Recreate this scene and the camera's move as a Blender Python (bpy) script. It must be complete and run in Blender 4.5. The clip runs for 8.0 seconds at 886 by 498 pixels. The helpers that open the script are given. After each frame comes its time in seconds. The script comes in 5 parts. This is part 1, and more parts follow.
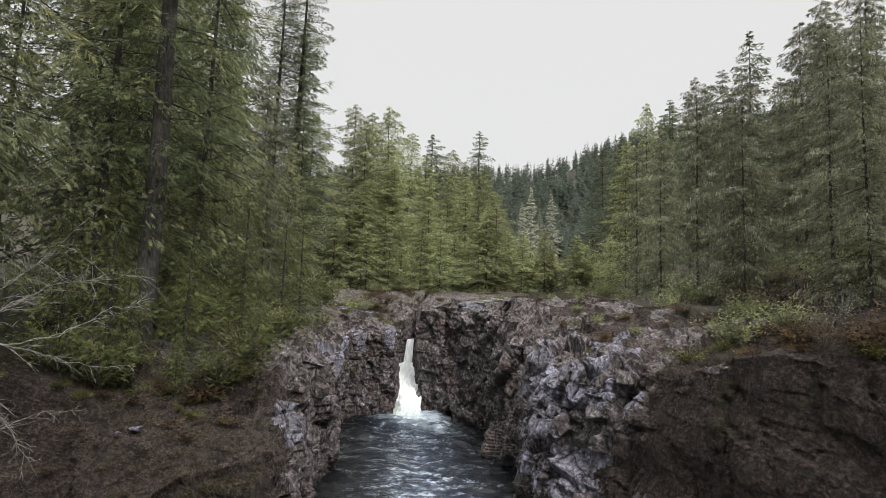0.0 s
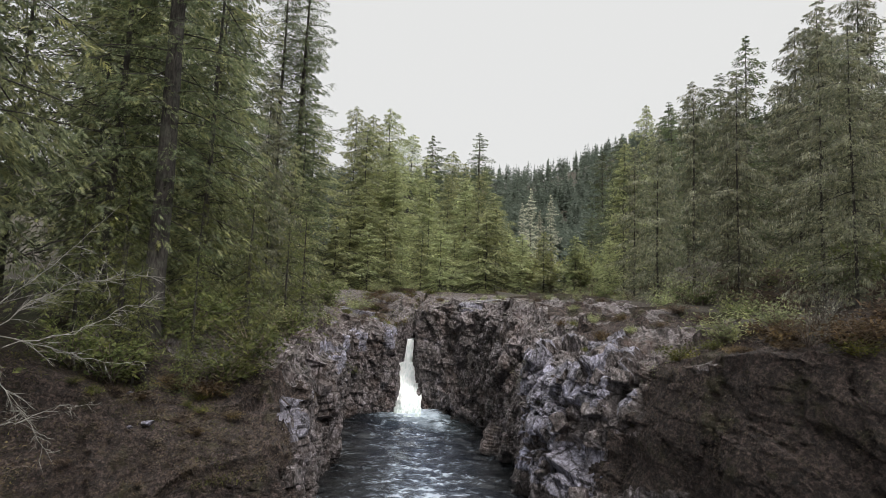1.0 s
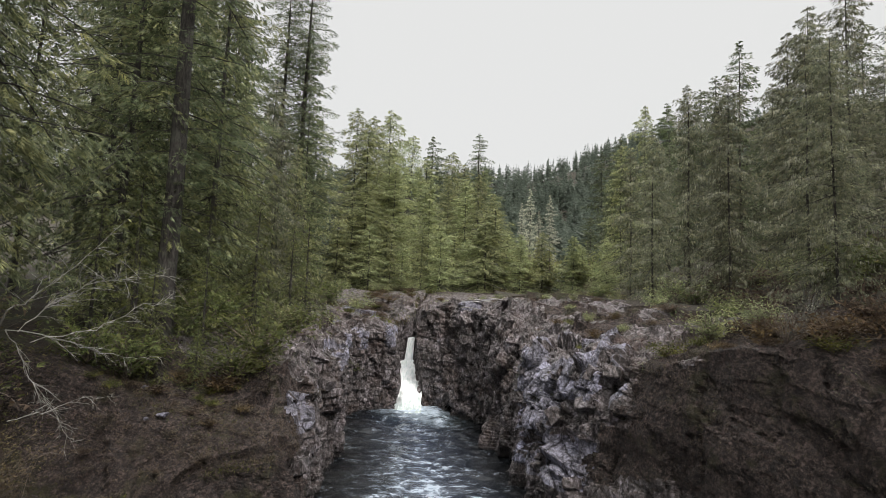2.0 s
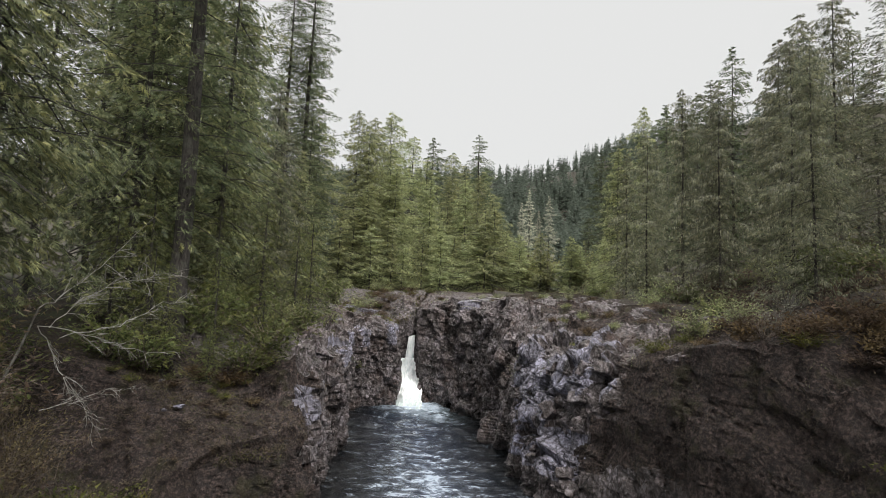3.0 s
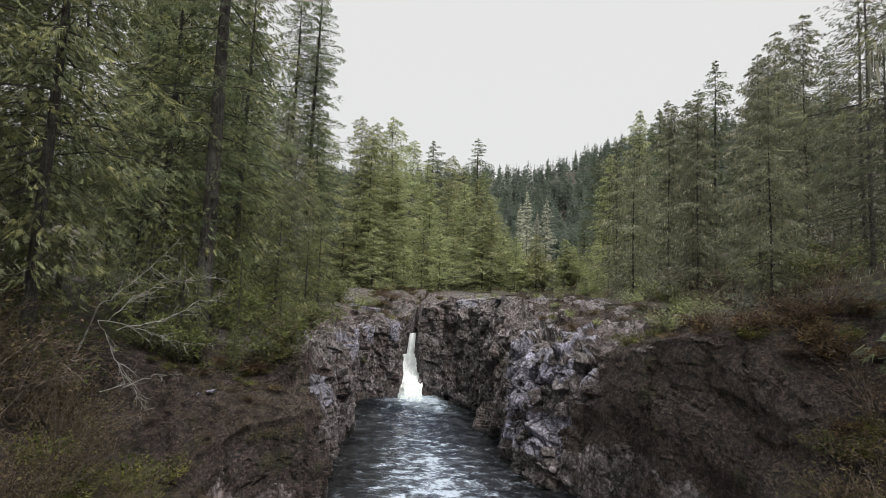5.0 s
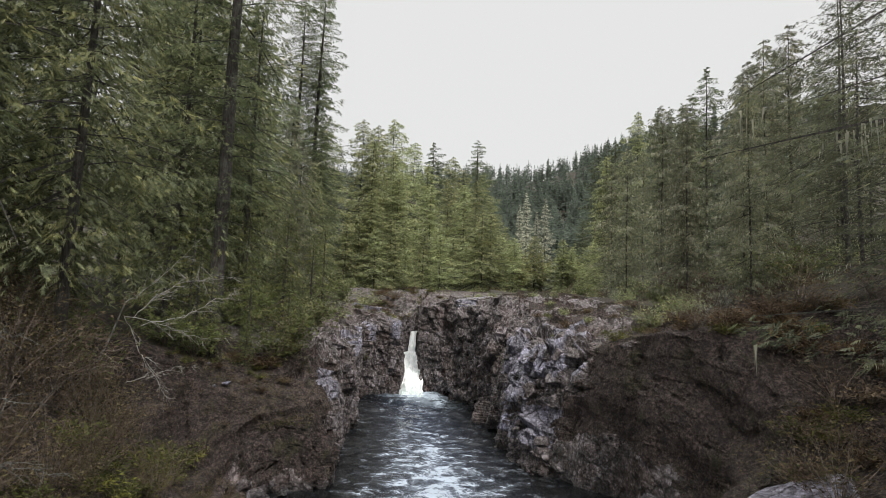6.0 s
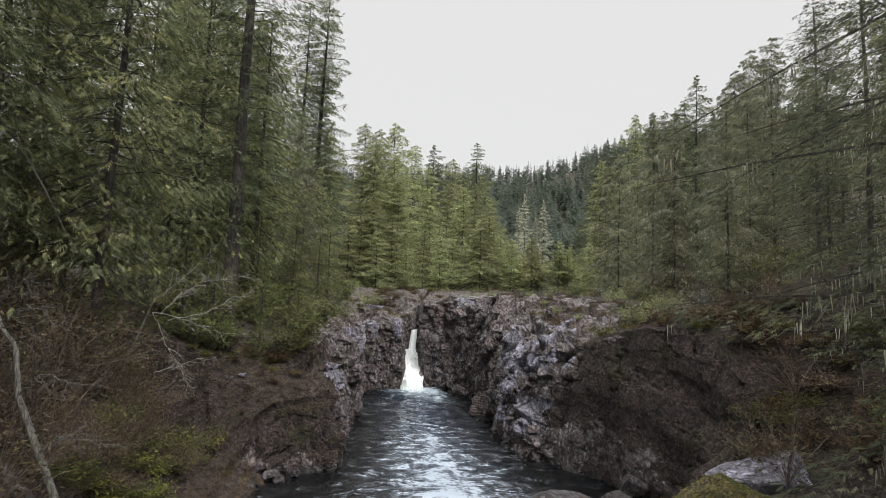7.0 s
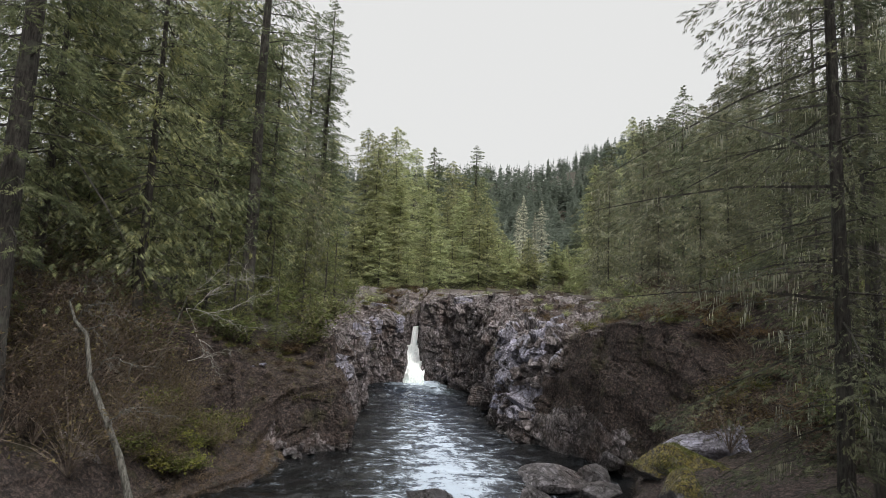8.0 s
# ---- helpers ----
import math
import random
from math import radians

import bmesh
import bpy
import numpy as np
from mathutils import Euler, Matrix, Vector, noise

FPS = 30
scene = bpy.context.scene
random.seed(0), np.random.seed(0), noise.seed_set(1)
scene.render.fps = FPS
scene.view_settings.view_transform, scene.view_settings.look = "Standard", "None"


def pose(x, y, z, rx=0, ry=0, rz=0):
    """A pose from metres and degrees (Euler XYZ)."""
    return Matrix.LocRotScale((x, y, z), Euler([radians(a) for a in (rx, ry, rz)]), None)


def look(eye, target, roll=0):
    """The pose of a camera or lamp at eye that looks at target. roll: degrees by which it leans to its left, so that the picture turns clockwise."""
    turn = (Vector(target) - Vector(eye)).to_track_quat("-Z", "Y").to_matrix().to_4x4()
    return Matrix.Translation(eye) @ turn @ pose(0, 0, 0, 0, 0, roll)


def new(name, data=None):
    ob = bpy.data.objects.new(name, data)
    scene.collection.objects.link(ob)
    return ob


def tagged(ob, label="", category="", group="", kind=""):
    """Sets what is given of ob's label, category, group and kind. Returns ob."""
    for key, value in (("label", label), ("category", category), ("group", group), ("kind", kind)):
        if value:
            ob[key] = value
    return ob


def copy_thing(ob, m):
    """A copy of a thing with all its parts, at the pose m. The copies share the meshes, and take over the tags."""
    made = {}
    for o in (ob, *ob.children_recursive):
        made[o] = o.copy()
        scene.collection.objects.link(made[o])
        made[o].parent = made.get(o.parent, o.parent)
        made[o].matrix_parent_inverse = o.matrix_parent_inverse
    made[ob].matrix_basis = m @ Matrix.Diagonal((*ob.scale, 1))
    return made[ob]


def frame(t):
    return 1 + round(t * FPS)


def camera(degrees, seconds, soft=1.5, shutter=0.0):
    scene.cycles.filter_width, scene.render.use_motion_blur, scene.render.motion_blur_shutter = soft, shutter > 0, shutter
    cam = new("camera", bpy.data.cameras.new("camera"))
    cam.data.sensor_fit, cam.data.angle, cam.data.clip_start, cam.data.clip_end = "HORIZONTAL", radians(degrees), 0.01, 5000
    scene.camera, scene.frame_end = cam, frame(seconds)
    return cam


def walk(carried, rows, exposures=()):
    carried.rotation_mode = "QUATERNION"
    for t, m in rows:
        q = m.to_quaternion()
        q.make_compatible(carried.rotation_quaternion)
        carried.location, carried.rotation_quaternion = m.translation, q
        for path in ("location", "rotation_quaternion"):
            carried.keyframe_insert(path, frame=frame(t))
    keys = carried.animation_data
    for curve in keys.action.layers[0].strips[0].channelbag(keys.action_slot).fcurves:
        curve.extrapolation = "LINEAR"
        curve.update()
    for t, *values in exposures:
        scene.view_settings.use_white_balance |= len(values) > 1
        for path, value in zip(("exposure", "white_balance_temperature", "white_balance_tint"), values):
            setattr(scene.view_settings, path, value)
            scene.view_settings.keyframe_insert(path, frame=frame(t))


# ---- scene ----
# Metres; the pool's surface is z = 0, y runs upstream towards the fall.
cam = camera(74.0, 8.0, soft=0.6)
PATH = [
    (0, (0.27, 1.209, 6.356), (0.162, 3.193, 6.58), 2.2),
    (0.5, (0.29, 0.959, 6.338), (0.181, 2.943, 6.563), 2.25),
    (1, (0.309, 0.639, 6.316), (0.2, 2.623, 6.542), 2.3),
    (1.5, (0.338, 0.246, 6.286), (0.229, 2.23, 6.512), 2.3),
    (3, (0.441, -1.236, 6.225), (0.331, 0.748, 6.448), 2.4),
    (3.5, (0.487, -1.81, 6.203), (0.377, 0.174, 6.426), 2.4),
    (4, (0.524, -2.418, 6.19), (0.414, -0.433, 6.412), 2.4),
    (4.5, (0.565, -3.067, 6.175), (0.456, -1.082, 6.396), 2.45),
    (6, (0.75, -5.145, 6.045), (0.638, -3.16, 6.266), 2.45),
    (6.5, (0.805, -5.932, 5.99), (0.694, -3.947, 6.211), 2.5),
    (7, (0.872, -6.922, 5.918), (0.76, -4.937, 6.14), 2.5),
    (7.5, (0.96, -8.158, 5.852), (0.848, -6.174, 6.074), 2.5),
    (8, (1.09, -9.552, 5.8), (0.975, -7.567, 6.018), 2.5),
]
walk(cam, [(t, look(eye, target, roll)) for t, eye, target, roll in PATH])

# ---- light: high even overcast with a weak, very soft sun ----
SUN_HEIGHT, SUN_TURN, ZENITH = 50.0, 150.0, 4.0
world = bpy.data.worlds.new("overcast_sky")
scene.world = world
world.use_nodes = True
wn, wl = world.node_tree.nodes, world.node_tree.links
sky = wn.new("ShaderNodeTexSky")
sky.sky_type, sky.sun_disc = "NISHITA", False
sky.sun_elevation, sky.sun_rotation = radians(SUN_HEIGHT), radians(SUN_TURN)
sky.air_density, sky.dust_density = 1.0, 4.0
clear = wn.new("ShaderNodeVectorMath")
clear.operation = "SCALE"
clear.inputs[3].default_value = 0.06
cloud = wn.new("ShaderNodeMix")
cloud.data_type = "RGBA"
cloud.inputs[0].default_value = 0.93
cloud.inputs[7].default_value = (0.515, 0.515, 0.508, 1)
wl.new(sky.outputs[0], clear.inputs[0])
wl.new(clear.outputs[0], cloud.inputs[6])
# a cloud layer is two to three times brighter overhead than towards the skyline
way = wn.new("ShaderNodeTexCoord")
split = wn.new("ShaderNodeSeparateXYZ")
lift = wn.new("ShaderNodeMapRange")
lift.interpolation_type = "SMOOTHSTEP"
for slot, value in ((1, 0.48), (2, 1.0), (3, 1.0), (4, ZENITH)):
    lift.inputs[slot].default_value = value
over = wn.new("ShaderNodeVectorMath")
over.operation = "SCALE"
wl.new(way.outputs["Generated"], split.inputs[0])
wl.new(split.outputs[2], lift.inputs[0])
wl.new(cloud.outputs[2], over.inputs[0])
wl.new(lift.outputs[0], over.inputs[3])
wl.new(over.outputs[0], wn["Background"].inputs[0])
wn["Background"].inputs[1].default_value = 1.0
sun = new("sun", bpy.data.lights.new("sun", "SUN"))
sun.data.energy, sun.data.angle, sun.data.color = 1.9, radians(18), (1.0, 0.97, 0.92)
sun.matrix_world = pose(0, 0, 60, 90 - SUN_HEIGHT, 0, 180 - SUN_TURN)
scene.view_settings.exposure = 0.7


# ---- small tools ----
def part(name, data, material, parent=None, label=""):
    """A mesh as one object, under a thing where a parent is given."""
    ob = new(name, data)
    if material and not data.materials:
        data.materials.append(material)
    ob.parent = parent
    if label:
        ob["label"] = label
    return ob


def quads(name, v, f, smooth=False):
    """A mesh from arrays of places and of faces with equal numbers of corners."""
    me = bpy.data.meshes.new(name)
    v, f = np.asarray(v, dtype=np.float32).reshape(-1, 3), np.asarray(f, dtype=np.int32)
    n, k = f.shape
    me.vertices.add(len(v))
    me.vertices.foreach_set("co", v.ravel())
    me.loops.add(n * k)
    me.loops.foreach_set("vertex_index", f.ravel())
    me.polygons.add(n)
    me.polygons.foreach_set("loop_start", np.arange(n, dtype=np.int32) * k)
    me.polygons.foreach_set("loop_total", np.full(n, k, dtype=np.int32))
    me.polygons.foreach_set("use_smooth", np.full(n, smooth))
    me.update(calc_edges=True)
    me.validate()
    return me


def grid_faces(rows, cols):
    a = (np.arange(rows - 1)[:, None] * cols + np.arange(cols - 1)[None]).ravel()
    return np.stack([a, a + 1, a + cols + 1, a + cols], 1)


def hashed(c, seed):
    s = np.sin(c[..., 0] * 127.1 + c[..., 1] * 311.7 + c[..., 2] * 74.7 + seed * 19.19) * 43758.5453
    return s - np.floor(s)


def smooth_noise(p, seed=0.0):
    b = np.floor(p)
    f = p - b
    f = f * f * (3 - 2 * f)
    out = 0
    for i in (0, 1):
        for j in (0, 1):
            for k in (0, 1):
                w = (f[..., 0] if i else 1 - f[..., 0]) * (f[..., 1] if j else 1 - f[..., 1]) * (f[..., 2] if k else 1 - f[..., 2])
                out = out + w * hashed(b + np.array((i, j, k)), seed)
    return out * 2 - 1


def fractal(p, octaves=4, seed=0.0):
    out, amp = 0, 1.0
    for o in range(octaves):
        out = out + amp * smooth_noise(p * 2.03 ** o, seed + o)
        amp *= 0.5
    return out


def blocks(p, seed=0.0, tilt=0.0):
    """For each irregular cell a level that slopes as its own plane, how near the place is to a joint, and the cell's own number."""
    b = np.floor(p)
    near, second, value, own = np.full(p.shape[:-1], 9.0), np.full(p.shape[:-1], 9.0), np.zeros(p.shape[:-1]), np.zeros(p.shape[:-1])
    for i in (-1, 0, 1):
        for j in (-1, 0, 1):
            for k in (-1, 0, 1):
                c = b + np.array((i, j, k))
                r = [hashed(c, seed + q) for q in range(1, 8)]
                away = p - c - np.stack(r[:3], -1)
                d = np.abs(away).max(-1) * 0.6 + np.sqrt((away ** 2).sum(-1)) * 0.4
                plane = r[3] * 2 - 1 + tilt * sum((r[4 + q] - 0.5) * away[..., q] for q in range(3))
                closer = d < near
                second = np.where(closer, near, np.minimum(second, d))
                value = np.where(closer, plane, value)
                own = np.where(closer, r[3], own)
                near = np.where(closer, d, near)
    return value, second - near, own


def leaves(p, d, n, length, width):
    """Pointed leaf shapes from base places, directions, face normals, lengths and widths."""
    d = d / (np.linalg.norm(d, axis=1, keepdims=True) + 1e-9)
    s = np.cross(d, n)
    s /= np.linalg.norm(s, axis=1, keepdims=True) + 1e-9
    l, w = np.asarray(length)[:, None], np.asarray(width)[:, None]
    v = np.stack([p - s * w * 0.5, p + s * w * 0.5, p + d * l], 1)
    return v.reshape(-1, 3)


def fans(p, d, n, length, width, blades=5):
    """Sprays: each leaf becomes a fan of small blades on either side of its midrib."""
    d = unit(d)
    s = unit(np.cross(d, n))
    out = []
    for k in range(blades):
        f = (k + 0.6) / blades
        side = (0.85 if k % 2 else -0.85) * (1 - 0.75 * f)
        q = p + d * (np.asarray(length) * f * 0.72)[:, None]
        sag = np.zeros_like(p)
        sag[:, 2] = -0.18 * (1 - f)
        out.append(leaves(q, d * 0.8 + s * side + sag, n, np.asarray(length) * (0.5 - 0.16 * f), np.asarray(width) * 0.55))
    return np.concatenate(out)


def unit(v):
    return v / (np.linalg.norm(v, axis=-1, keepdims=True) + 1e-9)


def leaf_mesh(name, v):
    return quads(name, v, np.arange(len(v)).reshape(-1, 3))


def tubes(paths, sides=4):
    """Tapered tubes: paths is a list of (places, radii). Gives places and quad faces."""
    vs, fs, at = [], [], 0
    turn = np.arange(sides) / sides * 2 * np.pi
    for c, r in paths:
        c = np.asarray(c, dtype=float)
        t = np.gradient(c, axis=0)
        t /= np.linalg.norm(t, axis=1, keepdims=True) + 1e-9
        ref = np.where(np.abs(t[:, 2:3]) > 0.8, np.array([[1.0, 0, 0]]), np.array([[0, 0, 1.0]]))
        a = np.cross(t, ref)
        a /= np.linalg.norm(a, axis=1, keepdims=True) + 1e-9
        b = np.cross(t, a)
        ring = c[:, None] + np.asarray(r)[:, None, None] * (a[:, None] * np.cos(turn)[None, :, None] + b[:, None] * np.sin(turn)[None, :, None])
        vs.append(ring.reshape(-1, 3))
        n = len(c)
        i = np.arange(n - 1)[:, None] * sides
        k = np.arange(sides)[None]
        k2 = (k + 1) % sides
        fs.append(np.stack([i + k, i + k2, i + sides + k2, i + sides + k], -1).reshape(-1, 4) + at)
        at += n * sides
    return np.concatenate(vs), np.concatenate(fs)


# ---- materials ----
def material(name):
    m = bpy.data.materials.new(name)
    m.use_nodes = True
    return m, m.node_tree.nodes, m.node_tree.links, m.node_tree.nodes["Principled BSDF"]


def tex(nodes, links, kind, scale, vector=None, detail=6.0, rough=0.6):
    t = nodes.new(kind)
    t.inputs["Scale"].default_value = scale
    if kind == "ShaderNodeTexNoise":
        t.inputs["Detail"].default_value, t.inputs["Roughness"].default_value = detail, rough
    if vector:
        links.new(vector, t.inputs["Vector"])
    return t


def ramp(nodes, links, source, stops):
    r = nodes.new("ShaderNodeValToRGB")
    e = r.color_ramp.elements
    while len(e) < len(stops):
        e.new(0.5)
    for k, (at, col) in zip(e, stops):
        k.position = at
        k.color = (*col, 1) if len(col) == 3 else col
    links.new(source, r.inputs[0])
    return r.outputs[0]


def blend(nodes, links, factor, a, b, how="MIX"):
    m = nodes.new("ShaderNodeMix")
    m.data_type, m.blend_type = "RGBA", how
    for sock, val in ((m.inputs[0], factor), (m.inputs[6], a), (m.inputs[7], b)):
        if isinstance(val, (int, float)):
            sock.default_value = val
        elif isinstance(val, tuple):
            sock.default_value = (*val, 1)
        else:
            links.new(val, sock)
    return m.outputs[2]


def sums(nodes, links, how, a, b, clamp=False):
    m = nodes.new("ShaderNodeMath")
    m.operation, m.use_clamp = how, clamp
    for sock, val in ((m.inputs[0], a), (m.inputs[1], b)):
        if isinstance(val, (int, float)):
            sock.default_value = val
        else:
            links.new(val, sock)
    return m.outputs[0]


def bump(nodes, links, height, strength, distance, target, normal=None):
    b = nodes.new("ShaderNodeBump")
    b.inputs["Strength"].default_value, b.inputs["Distance"].default_value = strength, distance
    links.new(height, b.inputs["Height"])
    if normal:
        links.new(normal, b.inputs["Normal"])
    if target:
        links.new(b.outputs[0], target.inputs["Normal"])
    return b.outputs[0]


def rock_material(name, dark, mid, pale, moss=0.5, brown=(0.060, 0.040, 0.026), rust=0.6):
    m, n, l, bsdf = material(name)
    geo = n.new("ShaderNodeNewGeometry")
    co = geo.outputs["Position"]
    up, pos = n.new("ShaderNodeSeparateXYZ"), n.new("ShaderNodeSeparateXYZ")
    l.new(geo.outputs["Normal"], up.inputs[0])
    l.new(co, pos.inputs[0])
    beds = n.new("ShaderNodeMapping")
    beds.inputs["Rotation"].default_value = (0.30, -0.22, 0.4)
    beds.inputs["Scale"].default_value = (1.15, 1.15, 0.85)
    l.new(co, beds.inputs[0])
    large = tex(n, l, "ShaderNodeTexNoise", 0.45, co, 5)
    mids = tex(n, l, "ShaderNodeTexNoise", 1.7, beds.outputs[0], 9, 0.68)
    fine = tex(n, l, "ShaderNodeTexNoise", 6.5, beds.outputs[0], 10, 0.72)
    grit = tex(n, l, "ShaderNodeTexNoise", 45.0, co, 3, 0.7)
    warp = n.new("ShaderNodeMapping")
    warp.inputs["Scale"].default_value = (1.2, 1.2, 0.8)
    warp.inputs["Rotation"].default_value = (0.35, 0.2, 0.5)
    l.new(blend(n, l, 0.30, co, mids.outputs["Color"], "LINEAR_LIGHT"), warp.inputs[0])
    joints = []
    for scale, shape, wide in ((0.9, (1.0, 1.0, 0.5), 0.03), (1.7, (1.1, 1.1, 0.8), 0.05), (3.4, (1.0, 1.0, 0.75), 0.16)):
        c = n.new("ShaderNodeTexVoronoi")
        stretch = n.new("ShaderNodeMapping")
        stretch.inputs["Scale"].default_value = shape
        l.new(warp.outputs[0], stretch.inputs[0])
        c.feature = "DISTANCE_TO_EDGE"
        c.inputs["Scale"].default_value = scale
        l.new(stretch.outputs[0], c.inputs["Vector"])
        joints.append(ramp(n, l, c.outputs[0], [(0.0, (0, 0, 0)), (wide, (1, 1, 1))]))
    plates = n.new("ShaderNodeTexVoronoi")
    plates.inputs["Scale"].default_value = 1.5
    l.new(warp.outputs[0], plates.inputs["Vector"])
    body = ramp(n, l, fine.outputs[0], [(0.44, dark), (0.5, mid), (0.56, pale)])
    col = blend(n, l, 0.42, body, ramp(n, l, mids.outputs[0], [(0.38, dark), (0.5, mid), (0.63, pale)]))
    tone = n.new("ShaderNodeSeparateColor")
    l.new(plates.outputs["Color"], tone.inputs[0])
    col = blend(n, l, 0.6, col, ramp(n, l, tone.outputs[0], [(0.0, (0.5, 0.46, 0.46)), (0.55, (0.85, 0.80, 0.81)), (0.8, (1.25, 1.22, 1.3)), (1.0, (1.75, 1.74, 1.88))]), "MULTIPLY")
    # iron stain, pale crusts, joints filled with dirt
    col = blend(n, l, sums(n, l, "MULTIPLY", ramp(n, l, large.outputs[0], [(0.5, (0, 0, 0)), (0.66, (1, 1, 1))]), rust), col, blend(n, l, fine.outputs[0], (0.035, 0.017, 0.011), (0.13, 0.075, 0.055)))
    spots = tex(n, l, "ShaderNodeTexNoise", 12.0, co, 6, 0.8)
    col = blend(n, l, ramp(n, l, spots.outputs[0], [(0.57, (0, 0, 0)), (0.64, (0.85, 0.85, 0.85))]), col, (0.30, 0.288, 0.285))
    crack = sums(n, l, "MULTIPLY", joints[0], sums(n, l, "ADD", sums(n, l, "MULTIPLY", joints[1], 0.5), 0.5))
    crack = sums(n, l, "MULTIPLY", crack, sums(n, l, "ADD", sums(n, l, "MULTIPLY", joints[2], 0.45), 0.55))
    col = blend(n, l, crack, (0.012, 0.009, 0.008), col)
    # dead moss and litter lie on what faces up
    lie = sums(n, l, "ADD", up.outputs[2], sums(n, l, "MULTIPLY", sums(n, l, "SUBTRACT", mids.outputs[0], 0.5), 2.4))
    lie = sums(n, l, "ADD", lie, (moss - 0.5) * 0.5)
    cover = ramp(n, l, sums(n, l, "MULTIPLY", lie, 0.6), [(0.52, (0, 0, 0)), (0.70, (1, 1, 1))])
    litter = blend(n, l, ramp(n, l, spots.outputs[0], [(0.44, (0, 0, 0)), (0.56, (1, 1, 1))]), (0.022, 0.014, 0.010), brown)
    green = tex(n, l, "ShaderNodeTexNoise", 0.9, co, 4, 0.6)
    litter = blend(n, l, ramp(n, l, green.outputs[0], [(0.53, (0, 0, 0)), (0.62, (0.9, 0.9, 0.9))]), litter, blend(n, l, ramp(n, l, spots.outputs[0], [(0.42, (0, 0, 0)), (0.58, (1, 1, 1))]), (0.035, 0.030, 0.010), (0.13, 0.105, 0.028)))
    col = blend(n, l, sums(n, l, "MULTIPLY", cover, min(moss, 1.0)), col, litter)
    # the wet band that spray and flood leave along the pool
    wet = ramp(n, l, sums(n, l, "ADD", pos.outputs[2], sums(n, l, "MULTIPLY", large.outputs[0], 1.2)), [(0.75, (1, 1, 1)), (0.95, (0, 0, 0))])
    col = blend(n, l, sums(n, l, "MULTIPLY", wet, 0.6), col, (0.012, 0.011, 0.011))
    l.new(col, bsdf.inputs["Base Color"])
    l.new(sums(n, l, "SUBTRACT", ramp(n, l, mids.outputs[0], [(0.38, (0.26, 0.26, 0.26)), (0.62, (0.70, 0.70, 0.70))]), sums(n, l, "MULTIPLY", wet, 0.15)), bsdf.inputs["Roughness"])
    h = sums(n, l, "ADD", sums(n, l, "MULTIPLY", crack, 0.45), sums(n, l, "ADD", sums(n, l, "MULTIPLY", fine.outputs[0], 0.5), sums(n, l, "MULTIPLY", mids.outputs[0], 0.6)))
    b1 = bump(n, l, h, 1.0, 0.14, None)
    bump(n, l, grit.outputs[0], 0.6, 0.025, bsdf, b1)
    return m


def leaf_material(name, dark, pale, tip, gloss=0.65):
    m, n, l, bsdf = material(name)
    info, geo = n.new("ShaderNodeObjectInfo"), n.new("ShaderNodeNewGeometry")
    co = n.new("ShaderNodeTexCoord").outputs["Object"]
    big = tex(n, l, "ShaderNodeTexNoise", 0.7, co, 3)
    isle = geo.outputs["Random Per Island"]
    col = blend(n, l, isle, dark, pale)
    col = blend(n, l, ramp(n, l, big.outputs[0], [(0.45, (0, 0, 0)), (0.68, (0.8, 0.8, 0.8))]), col, tip)
    # shaded gaps and bright tips painted into the foliage in random tufts
    tuft = tex(n, l, "ShaderNodeTexNoise", 2.1, co, 4, 0.6)
    col = blend(n, l, 1.0, col, ramp(n, l, tuft.outputs[0], [(0.36, (0.58, 0.58, 0.59)), (0.5, (1.05, 1.04, 1.04)), (0.62, (1.62, 1.58, 1.42))]), "MULTIPLY")
    hue = n.new("ShaderNodeHueSaturation")
    l.new(sums(n, l, "ADD", sums(n, l, "MULTIPLY", info.outputs["Random"], 0.022), 0.4975), hue.inputs["Hue"])
    l.new(sums(n, l, "ADD", sums(n, l, "MULTIPLY", info.outputs["Random"], 0.5), 0.75), hue.inputs["Value"])
    hue.inputs["Saturation"].default_value = 0.95
    l.new(col, hue.inputs["Color"])
    l.new(hue.outputs[0], bsdf.inputs["Base Color"])
    bsdf.inputs["Roughness"].default_value = gloss
    bsdf.inputs["Specular IOR Level"].default_value = 0.2
    thin = n.new("ShaderNodeBsdfTranslucent")
    l.new(hue.outputs[0], thin.inputs[0])
    mix = n.new("ShaderNodeMixShader")
    mix.inputs[0].default_value = 0.5
    l.new(bsdf.outputs[0], mix.inputs[1])
    l.new(thin.outputs[0], mix.inputs[2])
    l.new(mix.outputs[0], n["Material Output"].inputs[0])
    return m


def bark_material(name, dark, pale, scale=6.0):
    m, n, l, bsdf = material(name)
    co = n.new("ShaderNodeTexCoord").outputs["Object"]
    run = n.new("ShaderNodeMapping")
    run.inputs["Scale"].default_value = (1, 1, 0.18)
    l.new(co, run.inputs[0])
    t = tex(n, l, "ShaderNodeTexNoise", scale * 3, run.outputs[0], 6, 0.7)
    s = tex(n, l, "ShaderNodeTexNoise", 2.2, co, 4)
    col = ramp(n, l, t.outputs[0], [(0.42, dark), (0.58, pale)])
    col = blend(n, l, ramp(n, l, s.outputs[0], [(0.52, (0, 0, 0)), (0.68, (0.5, 0.5, 0.5))]), col, (0.11, 0.114, 0.092))
    l.new(col, bsdf.inputs["Base Color"])
    bsdf.inputs["Roughness"].default_value = 0.9
    bump(n, l, t.outputs[0], 1.0, 0.08, bsdf)
    return m


